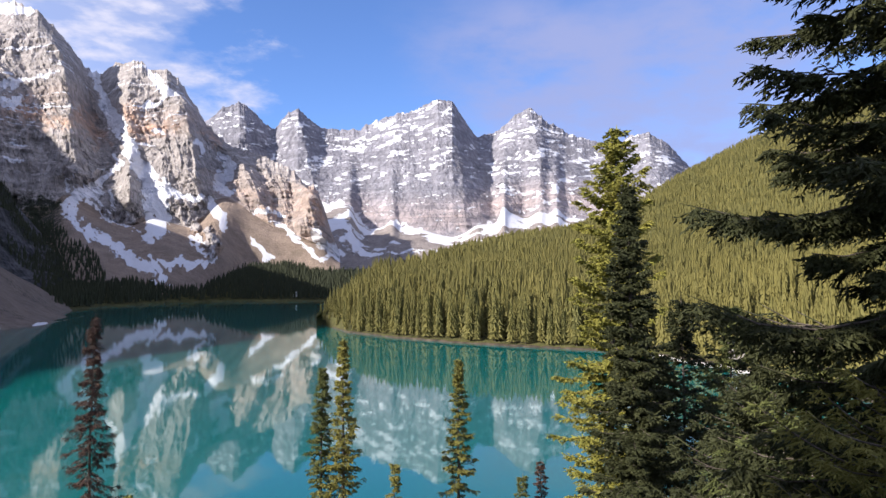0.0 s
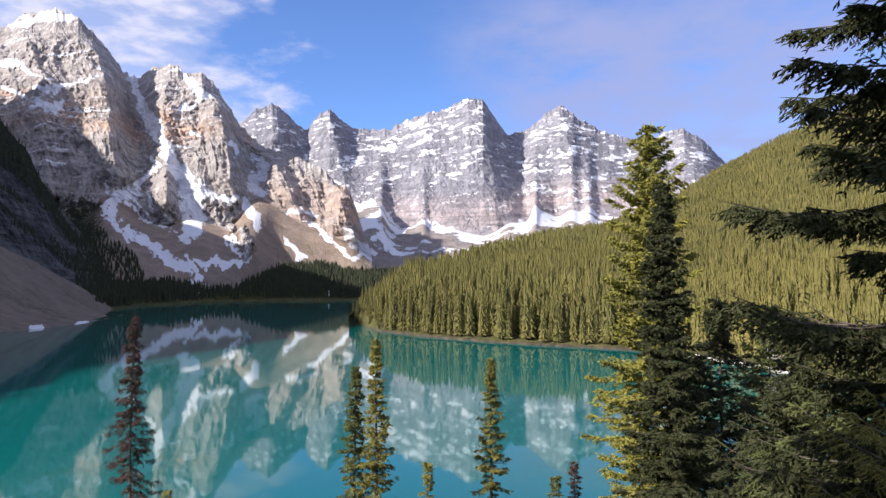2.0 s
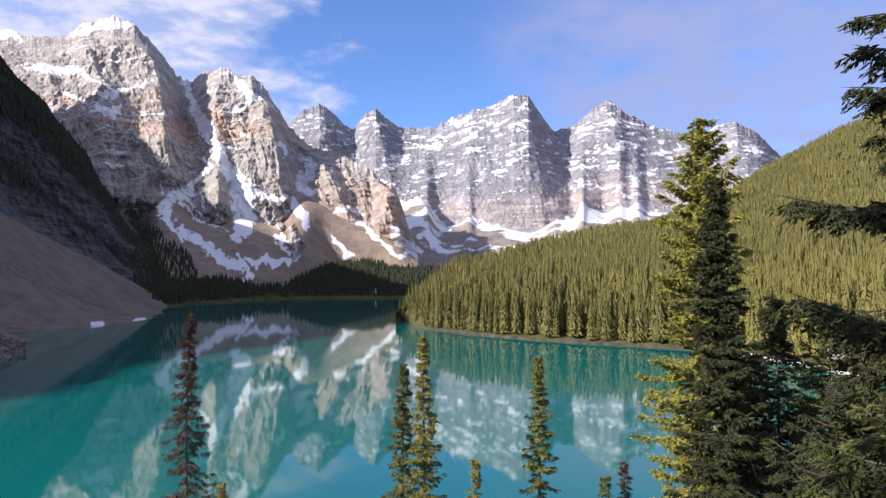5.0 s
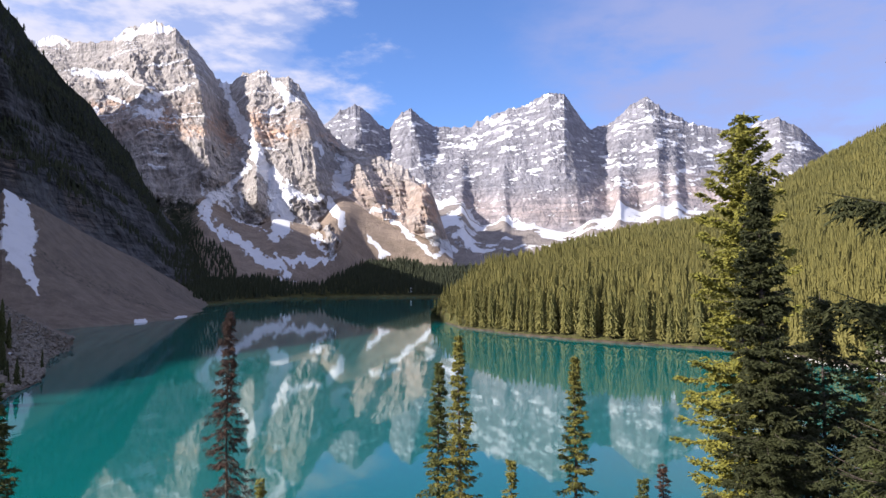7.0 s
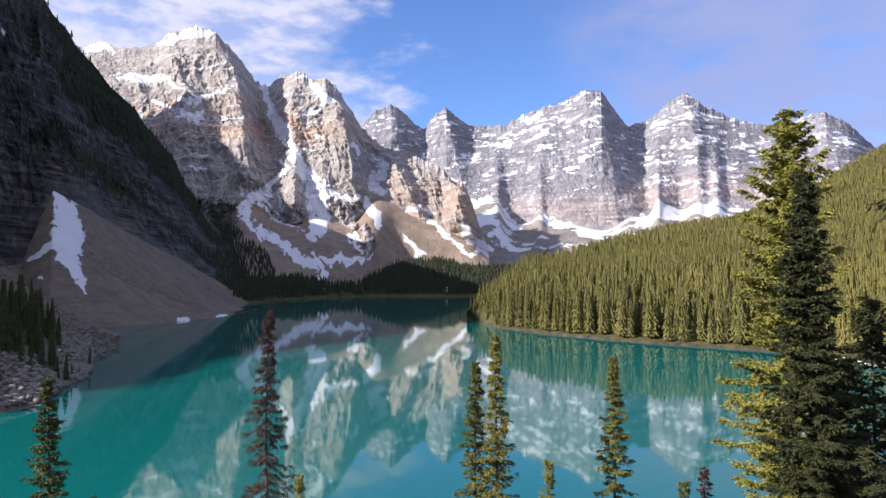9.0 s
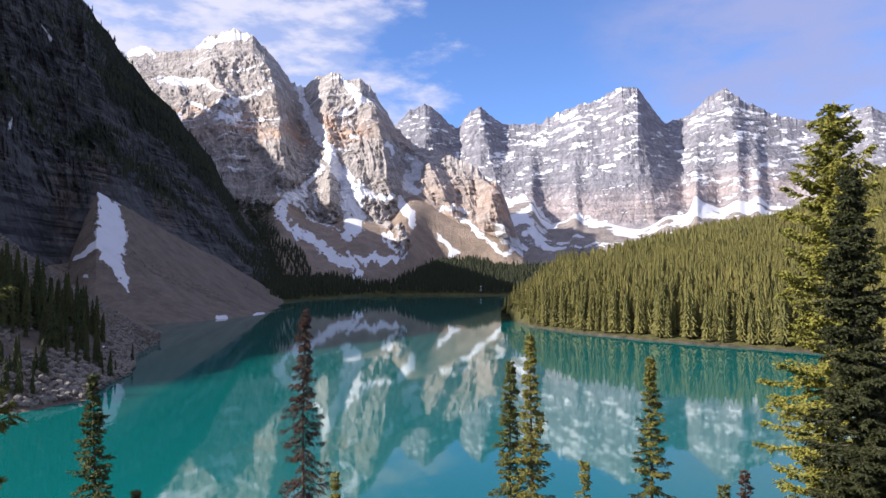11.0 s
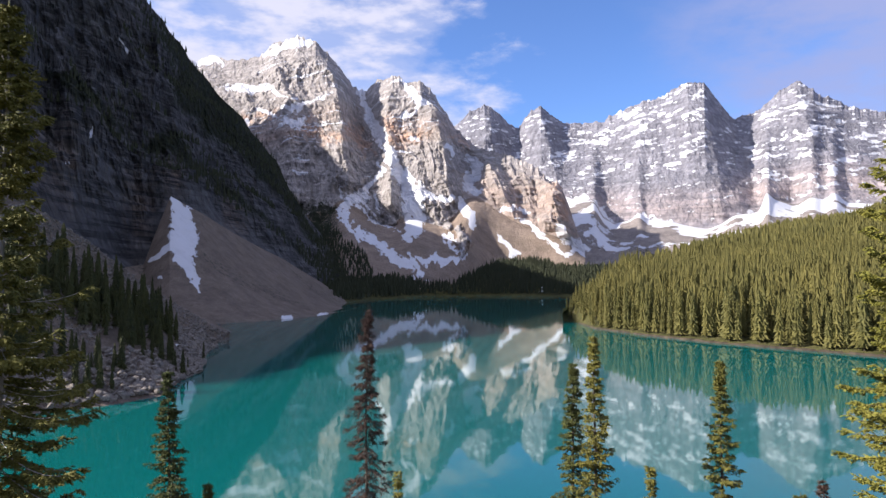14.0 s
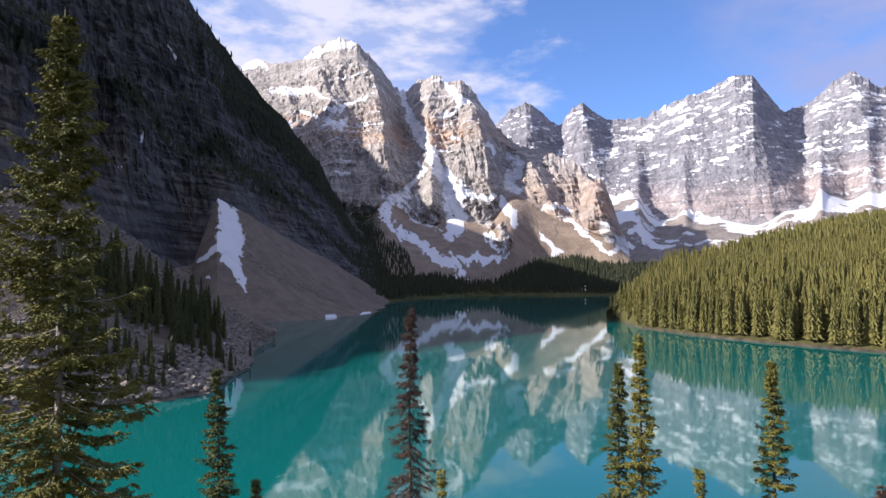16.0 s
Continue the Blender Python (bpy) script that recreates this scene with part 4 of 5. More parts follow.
def forests():
    rng = np.random.default_rng(5)
    hill = HILL_P[8:89]
    def shore_gap(p):
        return dist_of(p) - along(HILL_SHORE, bearing_of(p))[0]
    band = spread(hill, 4.0, 11, lambda p: (dist_of(p) < 640) & (shore_gap(p) > 0.9) & (bearing_of(p) < 40))
    gap = shore_gap(band)
    front = (gap < 26) & (bearing_of(band) < 17)
    order = np.argsort(gap + 1000 * ~front)[:300]
    chosen = np.zeros(len(band), bool)
    chosen[order] = front[order]
    rest = band[~chosen]
    close = (dist_of(rest) < 420) & (bearing_of(rest) > 14)
    plant("forest_bank", "tall sunlit spruces on the near bank", rest[close], rng.uniform(13, 23, close.sum()), MID_SHAPES, M_FOREST, 19, 0.75)
    rest = rest[~close]
    plant("forest_near", "sunlit dense spruce forest by the lake", rest, rng.uniform(15, 26, len(rest)) * np.interp(bearing_of(rest), (-10.6, -5.5), (0.5, 1.0)), MID_SHAPES, M_FOREST, 12, 0.8)
    far = spread(hill, 4.8, 13, lambda p: (dist_of(p) >= 640) & (bearing_of(p) < 46))
    size = rng.uniform(8, 18, len(far)) * np.clip(1.25 - far[:, 2] / 600, 0.45, 1)
    plant("forest_hillside", "yellow-green spruce forest covering the hillside", far, size, FAR_SHAPES, M_FOREST, 14, 1.25)
    mead = spread(MEAD_P[5:38], 5.5, 15, lambda p: p[:, 2] > 0.9)
    plant("forest_far_shore", "shaded dark spruce forest at the lake head", mead, rng.uniform(9, 19, len(mead)), FAR_SHAPES, M_FOREST_SHADED, 16, 1.2)
    tw = TOWER_P[22:152]
    def ridge(p):
        d, z = along(TOWER_CREST, bearing_of(p))
        b = bearing_of(p)
        return ((p[:, 2] > z * 0.72) & (b > -47)) | (b > -31.5) | ((p[:, 2] < z * 0.55) & (p[:, 2] > z * 0.36) & (fbm(p[:, 0], p[:, 1], p[:, 2], 60, 3) > 0.1))
    t = spread(tw, 5.5, 17, lambda p: (bearing_of(p) > -62) & ridge(p))
    plant("forest_tower", "shade-darkened conifers clinging to the rock tower", t, rng.uniform(5, 11, len(t)), FAR_SHAPES, M_FOREST_SHADED, 18, 1.3)
    def left_foot(p):
        el = elevation(dist_of(p), p[:, 2])
        return el < np.interp(bearing_of(p), (-40, -33.3, -29.5, -27.5, -26), (7, 5.4, 3.4, 2.0, -2)) + 0.5 * fbm(p[:, 0], p[:, 1], p[:, 2], 60, 3, 0.5, 21)
    foot = spread(LEFT_P[60:238], 6.5, 23, left_foot)
    plant("forest_left_foot", "shade-darkened conifers at the foot of the tan mountain", foot, rng.uniform(8, 15, len(foot)), FAR_SHAPES, M_FOREST_SHADED, 24, 1.3)
    front_trees = band[chosen]
    meshes = []
    for k, (v, f) in enumerate(FRONT_SHAPES):
        crown = mesh_from("crown", v, f, M_FOREST)
        a = np.linspace(0, 6.283, 7)[:-1]
        ring = np.stack([np.cos(a), np.sin(a), a * 0], -1)
        tv = np.concatenate([ring * (0.011, 0.011, 1) - (0, 0, 0.03), ring * (0.004, 0.004, 1) + (0, 0, 0.8)])
        tf = np.array([(i, (i + 1) % 6, 6 + (i + 1) % 6, 6 + i) for i in range(6)])
        meshes.append((mesh_from("trunk", tv, tf, M_BARK), crown))
    for i, p in enumerate(front_trees):
        root = tagged(new("spruce_tree"), "slender sunlit spruce at the edge of the lake", "tree", "spruces along the far bank")
        h, w = rng.uniform(15, 25) * np.interp(math.degrees(math.atan2(p[0], p[1])), (-10.6, -5.5), (0.5, 1.0)), rng.uniform(0.75, 1.05)
        root.matrix_world = pose(p[0], p[1], p[2] - 0.4, 0, 0, rng.uniform(0, 360))
        root.scale = (h * w, h * w, h)
        tm, cm = meshes[i % len(meshes)]
        for nm, me in (("trunk", tm), ("crown", cm)):
            o = new(nm, me)
            o.parent = root


def spindles(p0, p1, r, rng, sides=3):
    """Needle-covered twigs: jagged spindles from p0 to p1, thickest a third of the way. Verts and triangles."""
    ax = p1 - p0
    ln = np.linalg.norm(ax, axis=1, keepdims=True) + 1e-9
    ax = ax / ln
    ref = np.where(np.abs(ax[:, 2:]) < 0.9, np.array([[0, 0, 1.0]]), np.array([[1.0, 0, 0]]))
    e1 = np.cross(ax, ref)
    e1 /= np.linalg.norm(e1, axis=1, keepdims=True)
    e2 = np.cross(ax, e1)
    n = len(p0)
    ph = rng.uniform(0, 6.28, (n, 1))
    ring = []
    for i in range(sides):
        a = ph + 2 * math.pi * i / sides
        q = r[:, None] * rng.uniform(0.55, 1.35, (n, 1))
        k = rng.uniform(0.2, 0.6, (n, 1))
        ring.append(p0 + ax * ln * k + e1 * np.cos(a) * q + e2 * np.sin(a) * q)
    V = np.stack([p0, *ring, p1], 1)
    m = sides + 2
    F = []
    for i in range(sides):
        j = (i + 1) % sides
        F += [(0, 1 + j, 1 + i), (1 + i, 1 + j, m - 1)]
    F = np.array(F)[None] + (np.arange(n) * m)[:, None, None]
    return V.reshape(-1, 3), F.reshape(-1, 3)


def tube(points, radii, sides=7):
    """A tapering round stem through the points."""
    points = np.asarray(points, float)
    tan = np.gradient(points, axis=0)
    tan /= np.linalg.norm(tan, axis=1, keepdims=True) + 1e-9
    ref = np.array([0.31, 0.95, 0.02]) if abs(tan[0][2]) > 0.7 else np.array([0, 0, 1.0])
    V = []
    for p, t, r in zip(points, tan, radii):
        e1 = np.cross(t, ref)
        e1 /= np.linalg.norm(e1) + 1e-9
        e2 = np.cross(t, e1)
        for i in range(sides):
            a = 2 * math.pi * i / sides
            V.append(p + r * (math.cos(a) * e1 + math.sin(a) * e2))
    F = []
    for k in range(len(points) - 1):
        for i in range(sides):
            j = (i + 1) % sides
            F.append((k * sides + i, k * sides + j, (k + 1) * sides + j, (k + 1) * sides + i))
    return np.array(V), np.array(F)


def conifer(az, d, top_z, base_z, spread_r, label, seed, whorl=0.32, per=5, twig=0.16, needle=M_NEEDLE, stem=M_BARK, thin=0.0, droop=1.0,
            bare=0.05, power=0.8, fat=0.042, up=28.0, sub=4, spray=0.2, reach=0.6, coarse=1.0, girth=0.009, cap=3.2, layers=(), snags=0):
    """A spruce: a tapered stem, whorls of drooping boughs with upturned ends, side twigs and needle sprays."""
    rng = np.random.default_rng(seed)
    x, y = polar(az, d)
    H = top_z - base_z
    root = tagged(new("conifer_tree"), label, "tree")
    root.matrix_world = pose(x, y, base_z)
    hs = np.linspace(0, 1, 16)
    lean = rng.normal(0, 0.012, 2)
    wob = np.cumsum(rng.normal(0, 0.006, (16, 2)), 0)
    axis = np.stack([lean[0] * hs * H + wob[:, 0] * H * 0.2, lean[1] * hs * H + wob[:, 1] * H * 0.2, hs * H], -1)
    tv, tf = tube(axis, girth * H * (1 - hs) ** 0.9 + 0.012, 9)

    def stem_at(h):
        return np.array([np.interp(h, hs, axis[:, i]) for i in range(3)])

    limbs_v, limbs_f, base = [], [], 0
    A, B, R = [], [], []
    whorls, h = [], H * bare
    while h < H * 0.985 and not layers:
        f = h / H
        gap = whorl * (0.45 + 0.75 * (1 - f)) * rng.uniform(0.7, 1.3)
        whorls.append((h, gap, spread_r * min((1 - f) ** power, cap * (1 - f)) + 0.12, None))
        h += gap
    # a tree with few, heavy boughs names each layer: height, length, slope in degrees
    whorls += [(z - base_z, 0.12, length, slope) for z, length, slope in layers]
    for h, gap, length, slope in whorls:
        f = h / H
        n = max(3, int(round(per * (0.75 + 0.4 * (1 - f))))) if slope is None else per
        a0 = rng.uniform(0, 6.28) if slope is None else 3.1
        for i in range(n):
            if rng.random() < thin:
                continue
            L = length * (rng.uniform(0.5, 1.2) * (0.5 if rng.random() < 0.15 else 1.0) if slope is None else rng.uniform(0.85, 1.05) if i else 1.0)
            a = a0 + 6.283 * i / n + rng.normal(0, 0.25 if slope is None else 0.1)
            start = stem_at((h + rng.uniform(-0.5, 0.5) * gap) / H)
            rise = math.tan(radians((up * f ** 1.5 - 16 * droop * (1 - f)) + rng.normal(0, 6) if slope is None else slope + rng.normal(0, 3)))
            k = np.linspace(0, 1, 6)
            out = np.array([math.cos(a), math.sin(a), 0])
            side = np.array([-math.sin(a), math.cos(a), 0])
            bend = rng.normal(0, 0.06)
            sag = -0.34 * droop * (1 - 0.6 * f) * (k - 0.75 * k ** 2.4) + 0.10 * k ** 3
            pts = start + L * (k[:, None] * out + (bend * k ** 2)[:, None] * side + (rise * k + sag)[:, None] * np.array([0, 0, 1.0]))
            bv, bf = tube(pts, 0.012 * L ** 0.7 * (1 - 0.8 * k) + 0.004, 3)
            limbs_v.append(bv)
            limbs_f.append(bf + base)
            base += len(bv)
            m = max(4, int(L / (twig * (coarse if math.cos(a) * x + math.sin(a) * y > 0.25 * d else 1.0))))
            t = np.sort(rng.uniform(0.1, 1.0, m * 2))
            for sgn in (-1, 1):
                q = t[sgn > 0::2]
                nq = len(q)
                o = np.stack([np.interp(q, k, pts[:, c]) for c in range(3)], -1)
                tl = np.minimum(L * 0.4 * (1.08 - q) ** 0.6 * rng.uniform(0.45, 1.2, nq) + 0.5 * spray, reach)
                dirv = out * rng.uniform(0.45, 1.0, (nq, 1)) + side * sgn * rng.uniform(0.5, 1.0, (nq, 1)) + np.stack([0 * q, 0 * q, rng.normal(-0.28 * droop, 0.2, nq)], -1)
                dirv /= np.linalg.norm(dirv, axis=1, keepdims=True)
                e = o + dirv * tl[:, None]
                A.append(o), B.append(e), R.append(fat * 0.8 * rng.uniform(0.7, 1.3, nq))
                # short dense sprays along each side twig
                for s2 in range(sub):
                    u = ((s2 + rng.random((nq, 1))) / sub)
                    o2 = o + (e - o) * u
                    cr = np.cross(dirv, [0, 0, 1.0]) * (1 if s2 % 2 else -1)
                    d2 = dirv * 0.7 + cr * rng.uniform(0.4, 1.0, (nq, 1)) + rng.normal(0, 0.25, (nq, 3)) + np.array([0, 0, rng.uniform(-0.35, 0.1) * droop])
                    d2 /= np.linalg.norm(d2, axis=1, keepdims=True)
                    A.append(o2), B.append(o2 + d2 * spray * rng.uniform(0.6, 1.3, (nq, 1))), R.append(fat * rng.uniform(0.75, 1.3, nq))
            A.append(pts[-2:-1]), B.append(pts[-1:] + 0.1 * L * (pts[-1:] - pts[-2:-1])), R.append(np.array([fat]))
    tip = stem_at(1.0)
    A.append(np.array([tip - (0, 0, 0.35)])), B.append(np.array([tip + (0, 0, 0.1)])), R.append(np.array([fat]))
    cv, cf = spindles(np.concatenate(A), np.concatenate(B), np.concatenate(R), rng)
    if snags:
        # bare dead twigs between the lower boughs, each forking as it goes out
        sv, sf, at = [], [], 0
        for i in range(snags):
            a, start, L = rng.uniform(0, 6.283), stem_at(rng.uniform(0.2, 0.75)), min(spread_r, 1.7) * rng.uniform(0.5, 0.9)
            k = np.linspace(0, 1, 7)
            main = start + L * np.stack([k * math.cos(a) + rng.normal(0, 0.03, 7), k * math.sin(a) + rng.normal(0, 0.03, 7), 0.15 * k - 0.5 * k ** 2], -1)
            for b in range(6):
                fork = main if b == 0 else main[b] + 0.45 * L * np.linspace(0, 1, 5)[:, None] * np.array([math.cos(a + rng.normal(0, 0.7)), math.sin(a + rng.normal(0, 0.7)), rng.uniform(-0.9, 0.1)])
                v, q = tube(fork, (0.009 if b == 0 else 0.005) * np.linspace(1, 0.3, len(fork)), 4)
                sv.append(v), sf.append(q + at)
                at += len(v)
        tagged(new("dead_twigs", mesh_from("dead_twigs", np.concatenate(sv), np.concatenate(sf), M_BARK_PALE, True)), "bare grey dead twigs", kind="stuff").parent = root
    for nm, v, f, mat in (("trunk", tv, tf, stem), ("bough_wood", np.concatenate(limbs_v), np.concatenate(limbs_f), stem), ("crown", cv, cf, needle)):
        o = new(nm, mesh_from(nm, v, f, mat, nm != "crown"))
        o.parent = root
        if nm == "bough_wood":
            tagged(o, kind="stuff")
    return root


forests()

conifer(-27.50, 45, 26.17, 7.95, 2.7, "dead reddish-brown spruce with sparse drooping twigs", 500, needle=M_NEEDLE_DEAD, girth=0.006, thin=0.3, twig=0.18, fat=0.03, whorl=0.42, droop=2.2, power=1.0, sub=4, spray=0.24, up=0, per=6)
conifer(-8.30, 42, 24.61, 9.21, 1.9, "slim sunlit spruce with a narrow crown", 501, per=6, whorl=0.4, thin=0.12, twig=0.17, fat=0.04, sub=5, power=1.0, droop=1.5, up=12)
conifer(-10.16, 43, 22.77, 8.79, 1.9, "slim darker spruce beside a taller one", 502, needle=M_NEEDLE_GREEN, per=6, whorl=0.4, thin=0.12, twig=0.17, fat=0.04, sub=5, power=1.0, droop=1.5, up=12)
conifer(1.26, 45, 23.05, 7.95, 2.0, "slim sunlit spruce with ragged open crown", 503, per=6, whorl=0.42, thin=0.2, twig=0.17, fat=0.04, sub=5, power=0.95, droop=1.5, up=12)
conifer(-4.05, 40, 17.38, 10.05, 0.75, "yellow-green spruce sapling top", 504, per=4, twig=0.2, thin=0.2, sub=3, fat=0.034)
conifer(6.50, 40, 16.84, 10.05, 0.75, "small dark spruce top", 505, needle=M_NEEDLE_GREEN, per=4, thin=0.1, twig=0.2, sub=3, fat=0.034)
conifer(8.20, 41, 17.38, 9.63, 0.65, "small thin brownish spruce top", 506, needle=M_NEEDLE_DEAD, per=4, twig=0.2, thin=0.3, sub=3, fat=0.03)
conifer(15.9, 30, 32.4, 14.25, 2.6, "tall spruce with shade-darkened needles and heavy layered boughs", 507, needle=M_NEEDLE_SHADED, twig=0.12, per=8, whorl=0.46, thin=0.05, power=0.85, fat=0.036, up=20, sub=9, spray=0.2, droop=1.3, reach=0.42)
conifer(13.6, 36, 36.3, 11.73, 3.3, "tall sunlit yellow-green spruce with an open pointed crown", 508, needle=M_NEEDLE_SUNLIT, per=7, twig=0.14, whorl=0.56, power=0.42, cap=3.8, fat=0.044, sub=7, spray=0.2, thin=0.05, up=26, droop=0.9, reach=0.42)
conifer(19.8, 34, 27.4, 12.57, 2.8, "shaded dark green spruce", 509, needle=M_NEEDLE_SHADED, per=6, whorl=0.4, twig=0.2, fat=0.04, sub=5, thin=0.08, power=0.7)
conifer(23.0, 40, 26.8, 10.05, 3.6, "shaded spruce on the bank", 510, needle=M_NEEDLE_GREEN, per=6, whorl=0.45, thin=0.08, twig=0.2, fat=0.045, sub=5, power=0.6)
conifer(25.4, 36, 26.4, 11.73, 3.2, "shaded spruce on the bank", 511, needle=M_NEEDLE_SHADED, per=6, whorl=0.42, thin=0.08, twig=0.2, fat=0.045, sub=5)
conifer(17.9, 33, 24.6, 12.99, 2.9, "shaded dark green spruce", 512, needle=M_NEEDLE_SHADED, per=6, whorl=0.42, thin=0.08, twig=0.2, fat=0.045, sub=5)
conifer(-54.65, 25, 36.8, 16.35, 3.6, "tall sunlit spruce with a pale bare stem", 513, stem=M_BARK_PALE, girth=0.0068, thin=0.1, twig=0.13, whorl=0.42, per=7, power=0.78, fat=0.034, sub=8, spray=0.18, droop=1.3, reach=0.42)
conifer(-58.59, 35, 32.78, 12.15, 3.0, "sunlit spruce beside the tall pale-stemmed one", 514, per=4, whorl=0.42, thin=0.15, twig=0.26, fat=0.04, sub=5)
conifer(-42.90, 40, 23.12, 10.05, 2.1, "small dense spruce above the lake", 515, per=6, whorl=0.42, thin=0.12, twig=0.19, fat=0.04, sub=5, needle=M_NEEDLE_GREEN, power=1.0, droop=1.5, up=10)
conifer(-40.35, 40, 16.65, 10.05, 0.7, "small dark spruce top", 516, per=4, twig=0.2, needle=M_NEEDLE_GREEN, sub=3, fat=0.034)
conifer(-24.86, 41, 16.44, 9.63, 0.7, "yellow-green spruce sapling top", 517, per=4, thin=0.15, twig=0.2, sub=3, fat=0.034)
conifer(38.5, 11.5, 38.0, 21.5, 4.4, "close spruce with shade-darkened needles and long heavy boughs", 601, needle=M_NEEDLE_SHADED, twig=0.058, per=10, fat=0.019, droop=1.9, sub=11, spray=0.13, reach=0.5, coarse=5.0,
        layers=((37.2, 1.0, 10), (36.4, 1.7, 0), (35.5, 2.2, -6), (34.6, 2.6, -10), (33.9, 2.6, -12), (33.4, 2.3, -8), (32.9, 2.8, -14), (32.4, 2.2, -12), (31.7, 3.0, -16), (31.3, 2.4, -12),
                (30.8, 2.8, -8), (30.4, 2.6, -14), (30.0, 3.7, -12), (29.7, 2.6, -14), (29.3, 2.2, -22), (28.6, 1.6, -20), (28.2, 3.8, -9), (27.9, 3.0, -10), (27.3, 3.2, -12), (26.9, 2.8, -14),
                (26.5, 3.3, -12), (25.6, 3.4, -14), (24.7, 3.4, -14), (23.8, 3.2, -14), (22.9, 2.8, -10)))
conifer(34.0, 8.5, 27.0, 21.0, 2.6, "young spruce with lighter green boughs and dead grey twigs", 602, needle=M_NEEDLE, twig=0.08, per=7, power=0.55, fat=0.013, droop=1.3, sub=9, spray=0.1, reach=0.35, coarse=1.8, snags=26)
conifer(29.5, 13.0, 26.7, 20.0, 2.6, "young spruce on the slope below the viewpoint", 606, needle=M_NEEDLE_GREEN, twig=0.11, per=7, power=0.55, fat=0.018, droop=1.2, sub=8, spray=0.13, reach=0.4, coarse=1.5, snags=10)
conifer(25.0, 18.0, 25.7, 18.5, 3.2, "young spruce on the slope below the viewpoint", 607, needle=M_NEEDLE_SHADED, twig=0.13, per=8, power=0.6, fat=0.025, droop=1.2, sub=8, spray=0.16, reach=0.45, coarse=1.4)
# Three spruces out of view, added so their shade falls on the close boughs.
conifer(-92, 11.5, 45, 24.5, 3.2, "unseen tall spruce added to shade the close boughs", 603, needle=M_NEEDLE_GREEN, twig=0.8, per=5, whorl=0.8, thin=0.4, fat=0.12, sub=3, spray=0.35)
conifer(-105, 18, 46, 24.5, 3.2, "unseen tall spruce added to shade the close boughs", 604, needle=M_NEEDLE_GREEN, twig=0.8, per=5, whorl=0.6, fat=0.13, sub=3, spray=0.35)
conifer(-114, 9.5, 44, 24.5, 3.2, "unseen tall spruce added to shade the close boughs", 605, needle=M_NEEDLE_GREEN, twig=0.8, per=5, whorl=0.6, fat=0.13, sub=3, spray=0.35)


# ---- the near shore: boulders and spruces on the talus ----
def boulder_mesh(seed, grains):
    rng = np.random.default_rng(seed)
    bm = bmesh.new()
    bmesh.ops.create_icosphere(bm, subdivisions=1, radius=0.5)
    k = rng.uniform(0.6, 1.2, 3)
    for _ in range(5):
        n = Vector(rng.normal(0, 1, 3)).normalized()
        for v in bm.verts:
            over = v.co.dot(n) - 0.30
            if over > 0:
                v.co -= n * over * 0.9
    for v in bm.verts:
        v.co = Vector((v.co.x * k[0], v.co.y * k[1], v.co.z * k[2] * 0.8)) * rng.uniform(0.9, 1.1)
    me = bpy.data.meshes.new("boulder")
    bm.to_mesh(me)
    bm.free()
    me.materials.append(grains)
    return me


def boulder_rock():
    n = Nodes("boulder_rock")
    c = n.mix(n.thing(), (0.09, 0.08, 0.07), (0.34, 0.31, 0.28))
    c = n.mix(n.ramp(n.island(), 0.3, 1, 0, 0.9), c, (0.23, 0.205, 0.18))
    c = n.mix(n.ramp(n.noise(2.0, 8, 0.7), 0.4, 0.65), c, (0.12, 0.105, 0.09))
    n.bump(n.noise(4, 8, 0.7), 0.6, 0.2)
    return n.done(c, 0.9, 0.2)


M_BOULDER = boulder_rock()


